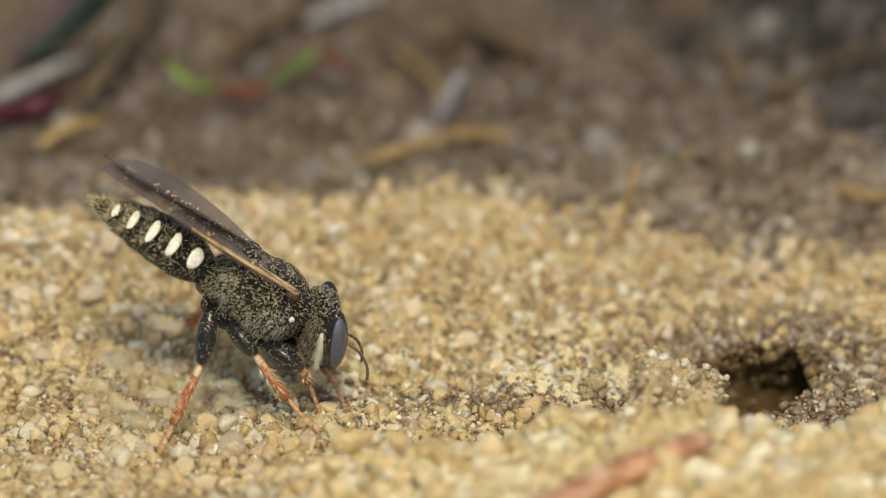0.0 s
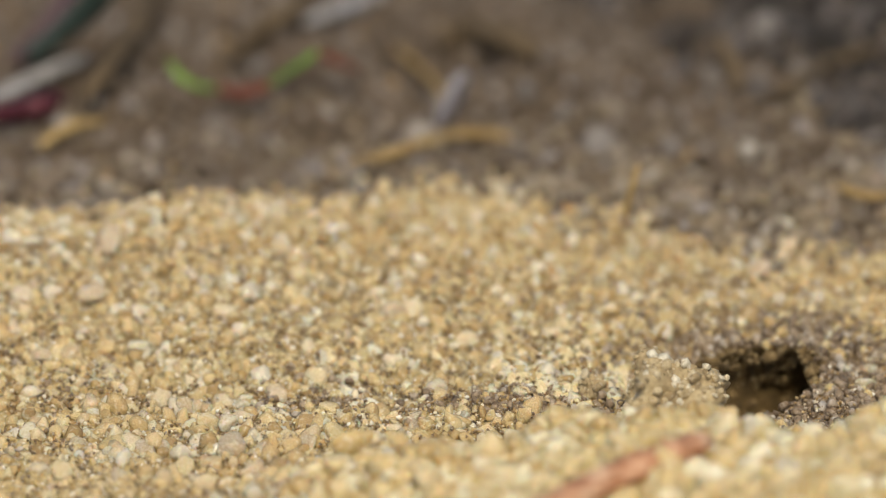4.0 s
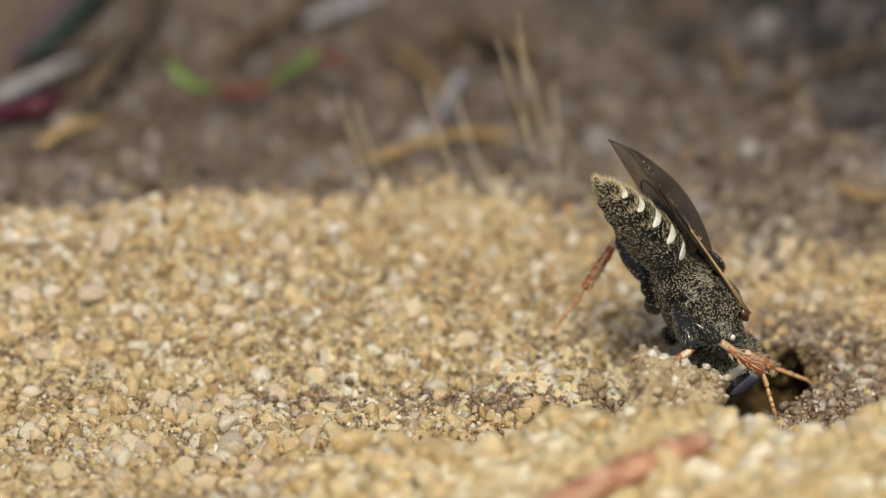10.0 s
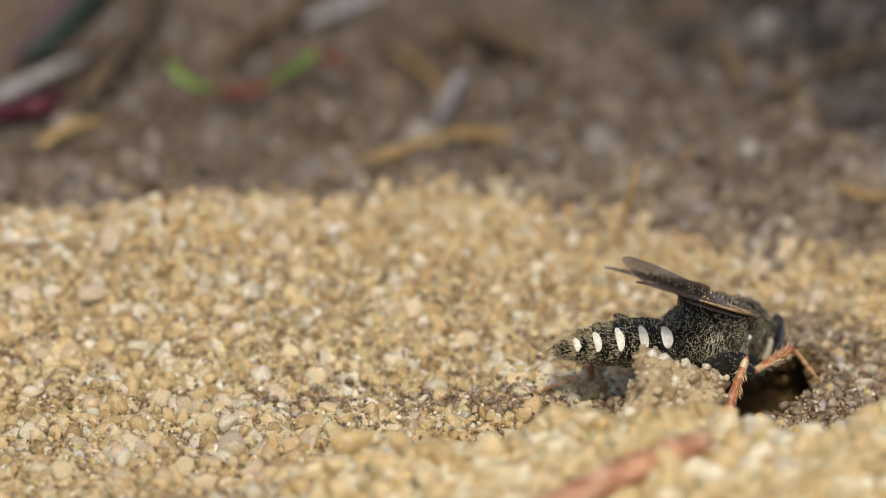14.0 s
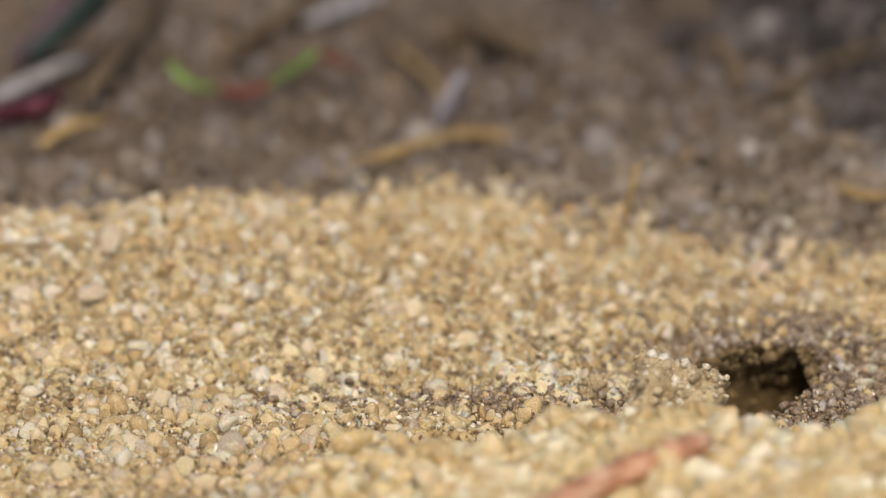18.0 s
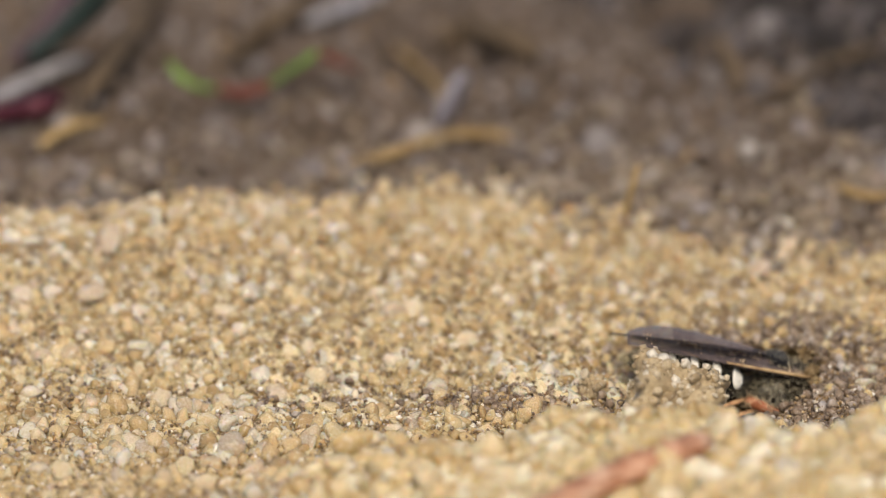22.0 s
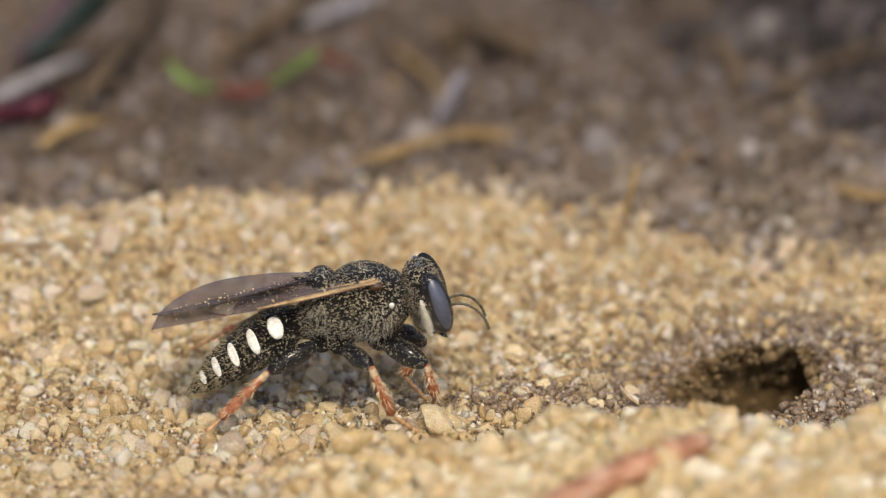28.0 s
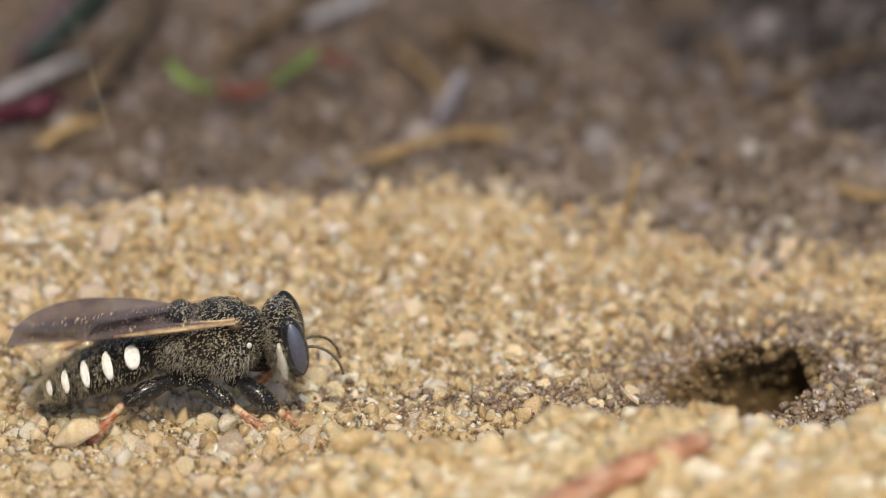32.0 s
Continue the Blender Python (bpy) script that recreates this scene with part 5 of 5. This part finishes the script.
pale_pebble.matrix_basis = pose(0.00168, -0.00218, (float(height(1.68, -2.18)) + 0.30) * MM, 10, -14, 24) @ Matrix.Diagonal((0.00066, 0.00052, 0.00042, 1))
stone(4.31, -7.57, 0.86, 'tan')
stone(3.05, -6.80, 0.60, 'tan')
stone(0.53, -1.78, 0.44, 'quartz')
stone(1.91, -0.86, 0.39, 'quartz')
stone(-1.26, 3.12, 0.63, 'grey')
stone(1.39, 1.44, 0.48, 'tan')
stone(10.10, 2.80, 0.31, 'dark')
stone(8.13, 5.66, 0.64, 'grey')
stone(0.68, 2.40, 0.31, 'quartz')
stone(-1.94, 5.22, 0.35, 'quartz')
stone(-5.45, 7.16, 0.55, 'grey')
stone(-4.51, 7.20, 0.23, 'quartz')
stone(3.19, 9.02, 0.38, 'amber')
stone(6.16, 6.46, 0.35, 'amber')
stone(2.78, 5.32, 0.32, 'amber')
stone(4.12, 14.10, 0.91, 'dull')
stone(9.00, 20.72, 0.95, 'dull')
stone(9.97, 19.40, 0.72, 'dull')
stone(3.34, 16.88, 0.62, 'dull')
stone(-2.16, 11.78, 0.39, 'tan')
stone(6.13, 14.62, 0.61, 'dull')
stone(11.72, 15.00, 0.77, 'dull')
stone(-5.11, 20.58, 0.69, 'dull')
stone(-0.59, -7.78, 0.33, 'quartz')
stone(-1.26, -6.61, 0.49, 'tan')
stone(9.95, -7.02, 0.68, 'tan')
stone(8.44, -7.89, 0.59, 'tan')
stone(9.15, -9.35, 0.80, 'tan')
stone(0.48, -7.01, 0.68, 'tan')
stone(-0.31, -8.40, 0.81, 'tan')
stone(1.27, -8.13, 0.81, 'tan')
stone(6.76, -9.80, 0.80, 'tan')
stone(7.95, -9.63, 0.67, 'quartz')
stone(2.60, -7.97, 0.59, 'tan')
stone(-1.92, -7.40, 0.60, 'tan')
stone(-2.99, -7.74, 0.68, 'tan')
stone(-6.20, -4.30, 0.55, 'tan')
stone(-9.18, -4.85, 0.60, 'tan')
stone(-7.81, -5.06, 0.55, 'grey')
stone(-1.22, 6.66, 0.38, 'quartz')
stone(-4.05, 3.00, 0.31, 'quartz')
stone(-3.62, 2.62, 0.20, 'quartz')
stone(-5.23, 4.34, 0.23, 'quartz')
stone(0.01, 5.06, 0.23, 'quartz')
stone(10.48, 0.16, 0.51, 'quartz')
stone(10.11, 1.06, 0.31, 'quartz')
stone(10.78, 1.62, 0.28, 'quartz')
stone(9.78, 2.70, 0.29, 'quartz')
stone(-5.70, 1.06, 0.34, 'tan')
stone(-5.11, 0.08, 0.37, 'tan')
stone(-4.41, 0.28, 0.31, 'tan')
stone(-9.83, 3.04, 0.31, 'tan')
stone(-10.98, 4.58, 0.49, 'tan')
stone(-9.90, 4.58, 0.37, 'tan')
stone(-6.47, 2.92, 0.31, 'tan')
stone(11.73, 12.86, 0.60, 'dull')
stone(7.45, 19.06, 0.69, 'dull')
stone(2.27, 17.70, 0.62, 'dull')

for qx, qy, qz, qr in QUARTZ_NEAR.tolist():
    stone(qx, qy, qr * 2, "quartz" if stone_rng.uniform() < 0.5 else "grey").location.z = qz * MM


def clod(name, label, r, seed, mat, grains):
    """A crumbly lump of sand with grains stuck all over it."""
    g = np.random.RandomState(seed)
    v, f = icosphere(4)
    k = 1 + 0.16 * waves(v[:, 0] * 1.1, v[:, 1] * 1.1 + v[:, 2] * 0.9, seed, 6, 1.6, 0.4) + 0.10 * waves(v[:, 2] * 1.2, v[:, 0] - v[:, 1], seed + 1, 6, 1.2, 0.3)
    v = v * k[:, None] * np.array(r)
    ob = new(name, mesh(name, v, f.tolist(), mat))
    forms, tri = shapes_low
    pick = g.choice(len(v), grains)
    pieces = [(forms[i % len(forms)] @ turns(g, 1)[0].T * min(0.2, 0.058 * g.lognormal(0, 0.5)) + v[j] * g.uniform(0.95, 1.02), tri.tolist()) for i, j in enumerate(pick)]
    part("grain_crust", mesh("grain_crust", *join(*pieces), mat_crust), ob, "tan and grey grains stuck to the lump", "stuff")
    return tagged(ob, label, "clod")


burrow_clod = clod("sand_clod", "crumbly pale sand clod beside the burrow mouth", (1.12, 0.95, 0.86), 4, mat_clod, 1500)
small_clod = clod("sand_clod", "small crumbly tan clod on damp soil", (0.32, 0.26, 0.36), 8, mat_clod, 90)
burrow_clod.location = Vector((5.55, -2.60, 1.04)) * MM
small_clod.location = Vector((3.72, -0.40, 0.19)) * MM

white_pebble = stone(-6.4, -3.6, 0.62, "quartz")
yellow_pebble = tagged(new("pebble", mesh("pebble", stone_forms[3] * np.array((0.56, 0.44, 0.48)), stone_faces.tolist(), mat_tan_stone)), "pale yellowish rounded pebble dragged by the wasp", "pebble")
THROWN = []


def thrown(t, x, y, z, vx, vz, r):
    """A grain kicked up by the wasp: it passes (x, y, z) at t, at a speed in mm/s."""
    i = len(THROWN)
    if ("fly", i % 6) not in stone_meshes:
        stone_meshes["fly", i % 6] = mesh("sand_grain", forms_fly[i % 6] * 0.13, faces_fly.tolist(), mat_quartz_stone if i % 2 else mat_tan_stone)
    ob = tagged(new("sand_grain", stone_meshes["fly", i % 6]), "tan sand grain flung through the air", "sand grain", group="sand grains thrown up by digging")
    ob.scale = (r / 0.13, r / 0.13, r / 0.13)
    THROWN.append((ob, t, x, y, z, vx, vz))


forms_fly, faces_fly = rocks(2, 6, 0.04, 91)
thrown(8.000, 2.45, 0.70, 8.28, 6, 42, 0.160)
thrown(8.000, 2.77, 0.50, 7.96, 9, 30, 0.150)
thrown(10.000, -0.11, 1.67, 6.23, -63, 166, 0.168)
thrown(10.000, -2.14, 1.21, 6.06, -73, 196, 0.148)
thrown(10.000, 1.73, 1.58, 7.27, -76, 198, 0.172)
thrown(10.000, 0.69, 1.81, 5.82, -74, 194, 0.187)
thrown(10.000, 1.97, -0.17, 8.62, -111, 195, 0.156)
thrown(10.000, -1.73, 1.65, 5.70, -74, 200, 0.191)
thrown(10.000, 2.21, 1.77, 7.26, -70, 182, 0.222)
thrown(10.000, 2.81, 0.38, 6.71, -104, 182, 0.205)
thrown(11.000, 1.01, 1.60, 9.30, -100, 130, 0.209)
thrown(11.000, -1.03, -0.19, 10.25, -143, 186, 0.236)
thrown(11.000, -0.14, 0.60, 9.49, -67, 182, 0.154)
thrown(11.000, 1.25, 0.39, 6.56, -78, 212, 0.246)
thrown(11.000, 3.91, -0.22, 8.09, -90, 149, 0.212)
thrown(11.000, -2.84, 0.23, 9.41, -61, 169, 0.223)
thrown(11.000, 3.96, 1.75, 8.06, -89, 235, 0.185)
thrown(11.000, 0.21, 1.23, 7.39, -139, 181, 0.152)
thrown(11.000, 3.92, 1.33, 5.89, -70, 187, 0.169)
thrown(11.000, -0.93, 0.41, 5.47, -105, 139, 0.235)
thrown(11.000, 3.99, 1.12, 8.46, -76, 201, 0.147)
thrown(11.000, 1.41, 1.06, 7.73, -142, 185, 0.173)
thrown(11.000, 0.42, 0.49, 7.37, -89, 116, 0.215)
thrown(11.000, -0.95, 0.35, 7.37, -91, 154, 0.184)
thrown(11.000, 1.19, 1.55, 8.34, -57, 153, 0.257)
thrown(11.000, 1.81, 1.53, 9.19, -101, 131, 0.169)
thrown(11.000, -1.75, 1.04, 7.90, -93, 122, 0.254)
thrown(11.000, 1.75, 1.38, 8.79, -78, 130, 0.166)
thrown(11.500, 1.19, 1.90, 7.46, -27, 118, 0.178)
thrown(11.500, 3.61, 1.59, 6.45, -56, 130, 0.150)
thrown(11.500, 1.65, 1.51, 6.43, -53, 127, 0.173)
thrown(11.500, -0.81, -0.31, 7.88, -60, 144, 0.190)
thrown(11.500, -2.15, 1.97, 6.65, -60, 146, 0.226)
thrown(11.500, -3.66, 1.74, 6.83, -59, 144, 0.243)
thrown(14.500, 3.97, -0.29, 5.29, -83, 193, 0.248)
thrown(14.500, 3.51, -0.37, 5.44, -111, 146, 0.229)
thrown(14.500, 2.08, 0.59, 6.52, -72, 168, 0.253)
thrown(14.500, 3.30, 0.90, 6.28, -132, 174, 0.237)
thrown(14.500, 1.78, 1.56, 6.28, -73, 170, 0.161)
thrown(14.500, 3.78, -0.38, 5.45, -83, 193, 0.215)
thrown(14.500, 4.00, 1.08, 6.91, -94, 123, 0.202)
thrown(14.500, 1.76, 1.46, 6.08, -84, 197, 0.146)
thrown(14.500, 1.73, -0.19, 6.43, -83, 195, 0.200)
thrown(14.500, -1.53, -3.26, 2.73, -32, 121, 0.180)
thrown(14.500, -1.62, -2.87, 0.68, -28, 106, 0.222)
thrown(14.500, -1.45, -3.09, 3.29, -26, 99, 0.215)
thrown(22.500, 4.91, -0.66, 4.34, -46, 123, 0.154)
thrown(22.500, 4.69, -0.70, 3.77, -76, 133, 0.084)
thrown(22.500, 3.32, -0.68, 7.55, 9, 60, 0.165)
thrown(22.500, 6.61, -0.36, 1.52, -78, 136, 0.254)
thrown(22.500, 2.91, 0.43, 3.35, 12, 85, 0.238)
thrown(22.500, 5.57, 0.25, 3.05, 11, 80, 0.223)
thrown(22.500, 4.51, -1.48, 8.20, -47, 82, 0.100)
thrown(22.500, 6.52, 0.35, 7.89, -41, 105, 0.085)
thrown(22.500, 2.84, -0.31, 5.54, 14, 94, 0.240)
thrown(22.500, 2.47, -1.13, 3.40, 11, 79, 0.191)
thrown(22.500, 2.77, -0.35, 4.93, 10, 71, 0.246)
thrown(22.500, 3.44, -0.02, 8.05, -42, 111, 0.269)
thrown(22.500, 3.54, 0.62, 4.07, -64, 112, 0.155)
thrown(22.500, 3.45, -0.70, 1.75, 14, 97, 0.194)
thrown(22.500, 5.15, -0.16, 1.54, 11, 78, 0.259)
thrown(22.500, 2.99, -0.02, 8.77, 11, 75, 0.270)
thrown(23.000, 3.25, 0.08, 5.44, -67, 127, 0.190)
thrown(23.000, 1.98, 1.65, 7.77, -67, 183, 0.191)
thrown(23.000, 3.25, 0.24, 4.75, -69, 131, 0.216)
thrown(23.000, 1.45, 1.46, 6.22, -69, 131, 0.137)
thrown(23.000, 5.19, 1.60, 6.59, -76, 142, 0.219)
thrown(23.000, 3.11, 0.56, 7.05, -90, 168, 0.208)
thrown(23.000, 5.02, 1.16, 6.85, -92, 171, 0.213)
thrown(23.000, 0.82, 0.06, 8.53, -53, 145, 0.151)
thrown(23.000, 1.38, 0.21, 6.12, -90, 172, 0.224)
thrown(23.000, 1.96, 0.23, 7.47, -61, 115, 0.230)
thrown(23.000, 0.67, 0.40, 7.25, -46, 127, 0.172)
thrown(23.000, 2.77, 0.91, 8.20, -59, 158, 0.134)
thrown(23.000, 1.79, 0.87, 6.02, -74, 140, 0.150)
thrown(23.000, 2.98, 0.31, 6.10, -70, 191, 0.201)
thrown(23.000, 6.30, -0.93, 1.09, -30, 84, 0.167)
thrown(23.000, 5.89, -3.06, 3.23, -37, 103, 0.161)
thrown(23.000, 6.54, -1.06, 1.41, -31, 88, 0.212)
thrown(23.000, 4.51, -1.65, 0.93, -44, 127, 0.211)
thrown(23.000, 5.43, -2.45, 3.83, -36, 100, 0.145)
thrown(24.000, 1.82, -0.06, 5.33, -27, 72, 0.166)
thrown(24.000, 4.38, 1.15, 7.44, -25, 67, 0.162)
thrown(24.000, 2.68, 1.33, 5.93, -33, 96, 0.133)
thrown(24.000, 2.47, 1.48, 7.06, -37, 106, 0.133)
thrown(24.000, 3.85, 1.10, 5.39, -34, 90, 0.191)
thrown(24.000, 2.06, -0.29, 6.68, -36, 104, 0.141)
thrown(24.000, 4.39, 1.23, 6.11, -22, 59, 0.227)
thrown(24.000, 5.16, 1.64, 6.68, 2, 41, 0.354)
thrown(25.000, -6.01, 0.06, 8.07, -107, 8, 0.216)
thrown(25.000, -6.62, 0.86, 7.94, -140, 10, 0.195)
thrown(25.000, -6.40, 1.82, 8.00, -163, 12, 0.254)
thrown(25.000, -6.62, 1.50, 8.66, -115, 8, 0.215)
thrown(25.000, -6.78, 0.80, 8.80, -140, 10, 0.142)
thrown(25.500, -4.10, -0.08, 7.65, -139, 98, 0.093)
thrown(25.500, -3.23, 0.42, 5.98, -143, 101, 0.090)
thrown(25.500, -2.08, 0.13, 6.27, -141, 99, 0.066)
thrown(25.500, -2.58, 0.54, 7.19, -141, 99, 0.074)
thrown(28.500, -9.59, -2.47, 6.99, -121, 95, 0.073)
thrown(28.500, -7.29, -3.11, 8.28, -110, 85, 0.063)
thrown(28.500, -7.02, -2.66, 7.98, -118, 92, 0.050)
thrown(28.500, -9.16, -1.92, 6.90, -133, 104, 0.058)
thrown(29.000, -8.54, -0.87, 9.22, -97, 80, 0.080)
thrown(29.000, -7.12, -0.44, 9.74, -86, 72, 0.052)
thrown(29.000, -6.17, -1.14, 9.94, -86, 71, 0.098)
thrown(29.000, -7.88, -0.40, 9.89, -77, 64, 0.056)
thrown(30.700, -7.32, -0.31, 6.30, -50, 102, 0.073)
thrown(30.700, -7.18, -2.13, 7.55, -57, 117, 0.067)
thrown(30.700, -7.23, 0.13, 6.52, -61, 126, 0.080)
thrown(30.700, -8.38, -0.99, 7.45, -42, 87, 0.074)
thrown(30.000, -8.71, -0.36, 1.09, -80, 13, 0.197)
thrown(30.000, -6.90, -0.90, 0.46, -89, 15, 0.216)
thrown(30.000, -8.01, -2.42, 1.16, -110, 18, 0.187)
thrown(30.000, -8.26, -0.92, 0.99, -79, 13, 0.228)
thrown(32.000, -8.54, 0.60, 8.18, -65, 21, 0.061)
thrown(32.000, -8.62, 0.82, 8.24, -81, 27, 0.088)
thrown(32.000, -8.40, 0.01, 8.13, -53, 18, 0.088)
thrown(0.000, -6.72, -1.26, 2.34, -75, 14, 0.236)
thrown(0.000, -8.71, -0.55, 0.38, -81, 15, 0.228)
thrown(0.000, -7.98, -0.81, 1.27, -70, 13, 0.250)
thrown(0.000, -7.95, -1.14, 1.61, -65, 12, 0.169)
thrown(1.000, -8.59, -2.67, 1.80, -85, 14, 0.168)
thrown(1.000, -6.42, -0.52, 0.62, -83, 13, 0.178)
thrown(1.000, -6.55, -2.51, 0.56, -69, 11, 0.239)
thrown(1.000, -8.56, -0.56, 1.00, -70, 11, 0.150)


def spray(t, n, at, size, way, seed):
    """A burst of fine grains kicked back: n grains round a place, all flung about the same way."""
    g = np.random.RandomState(seed)
    for _ in range(n):
        x, y, z = np.array(at) + np.array(size) * g.uniform(-1, 1, 3)
        k = g.uniform(0.6, 1.4)
        z = max(z, float(height(x, y)) + 0.15)
        thrown(t, x, y, z, way[0] * k, way[1] * k + g.uniform(-25, 45), g.uniform(0.10, 0.22))


spray(25.0, 34, (1.6, 0.6, 2.2), (1.7, 1.0, 1.4), (-105, 18), 201)
spray(24.0, 12, (3.2, -1.2, 1.2), (1.2, 0.6, 0.9), (-70, 40), 202)
spray(30.0, 34, (-6.6, -1.6, 0.9), (1.9, 0.9, 0.9), (-95, 14), 203)
spray(31.0, 20, (-6.0, -1.6, 0.5), (1.6, 0.8, 0.6), (-80, 25), 204)
spray(29.0, 18, (-4.2, -1.7, 0.6), (1.8, 0.8, 0.6), (-80, 25), 205)
spray(0.0, 22, (-6.9, -1.6, 0.6), (1.9, 0.8, 0.7), (-90, 12), 206)
spray(1.0, 10, (-8.0, -2.2, 0.6), (1.2, 0.6, 0.6), (-70, 10), 207)
spray(25.5, 16, (1.0, 0.2, 2.0), (1.8, 0.9, 1.2), (-105, 25), 208)


def thrown_rows(t, x, y, z, vx, vz):
    """Flung from the ground, straight through (x, y, z) at t and on, then down to the ground; mm and mm/s."""
    def on_ground(px):
        if in_bore(np.array([[px, y, float(height(px, y))]]), 1.2)[0]:
            px -= 3.6  # not over the burrow mouth
        return pose(px * MM, y * MM, (float(height(px, y)) + 0.05) * MM)
    k = round(t * FPS)
    step = Vector((vx, 0, vz)) / FPS
    back = 0.0
    while back < 1.0 and z - step.z * back > float(height(x - step.x * back, y)) + 0.05:
        back += 0.05
    rest, land = on_ground(x - step.x * back), on_ground(x + step.x * 2.6)
    rows = [(0.0, rest), ((k - 1) / FPS, rest), (k / FPS, pose(x * MM, y * MM, z * MM, 0, 40, 0)),
            ((k + 1) / FPS, pose((x + step.x) * MM, y * MM, (z + step.z) * MM, 0, 80, 0)), ((k + 3) / FPS, land), (32.0, land)]
    if k < 2:
        rows = [(max(r, 0.0), m) for r, m in rows[2:]]
    return [r for r in rows if r[0] < 31.99] + [(32.0, [m for r, m in rows if r <= 32.0][-1] if k / FPS < 31.9 else rows[2][1])]


def motions():
    for ob, rows in wasp_rows().items():
        walk(ob, rows)
    walk(burrow_clod, [(0, pose(0.00555, -0.00260, 0.00104, 0, 0, 0)),
        (22.1, pose(0.00555, -0.00260, 0.00104, 0, 0, 0)),
        (22.35, pose(0.00585, -0.00140, 0.00030, 42, 70, 0)),
        (22.6, pose(0.00665, -0.00182, -0.00008, 84, 140, 0)),
        (23.8, pose(0.00665, -0.00182, -0.00008, 84, 140, 0)),
        (24.3, pose(0.00690, -0.00185, -0.00012, 126, 210, 0)),
        (25.6, pose(0.00690, -0.00185, -0.00012, 126, 210, 0)),
        (26, pose(0.00436, -0.00250, 0.00046, 168, 280, 0)),
        (26.6, pose(-0.00390, -0.00350, 0.00004, 210, 350, 0)),
        (27.1, pose(-0.01418, -0.00400, -0.00063, 252, 420, 0)),
        (32, pose(-0.01418, -0.00400, -0.00063, 252, 420, 0))])
    walk(white_pebble, [(0, pose(-0.00630, -0.00364, 0.00002, 0, 0, 0)),
        (6.1, pose(-0.00630, -0.00364, 0.00002, 0, 0, 0)),
        (6.25, pose(-0.00490, -0.00220, -0.00024, 42, 70, 0)),
        (6.5, pose(-0.00622, -0.00384, -0.00001, 84, 140, 0)),
        (6.8, pose(-0.00678, -0.00366, 0.00000, 126, 210, 0)),
        (7.4, pose(-0.00663, -0.00396, -0.00003, 168, 280, 0)),
        (8, pose(-0.00526, -0.00380, 0.00010, 210, 350, 0)),
        (32, pose(-0.00526, -0.00380, 0.00010, 210, 350, 0))])
    walk(yellow_pebble, [(0, pose(0.00829, -0.00608, 0.00135, 0, 0, 0)),
        (22.2, pose(0.00829, -0.00608, 0.00135, 0, 0, 0)),
        (22.3, pose(0.00824, -0.00578, 0.00135, 42, 70, 0)),
        (24.3, pose(0.00567, -0.00080, 0.00005, 84, 140, 0)),
        (25.2, pose(0.00541, -0.00080, 0.00039, 126, 210, 0)),
        (26.2, pose(0.00294, -0.00416, 0.00152, 168, 280, 0)),
        (27.5, pose(-0.00029, -0.00230, 0.00044, 210, 350, 0)),
        (28.1, pose(-0.00018, -0.00244, 0.00046, 252, 420, 0)),
        (28.3, pose(-0.00117, -0.00172, 0.00038, 294, 490, 0)),
        (28.6, pose(-0.00540, 0.00050, 0.00053, 336, 560, 0)),
        (28.9, pose(-0.00749, 0.00132, 0.00041, 378, 630, 0)),
        (29.8, pose(-0.00749, 0.00132, 0.00041, 378, 630, 0)),
        (30, pose(-0.00904, -0.00306, 0.00025, 420, 700, 0)),
        (32, pose(-0.00906, -0.00318, 0.00027, 420, 700, 0))])
    for ob, *flight in THROWN:
        walk(ob, thrown_rows(*flight))


motions()
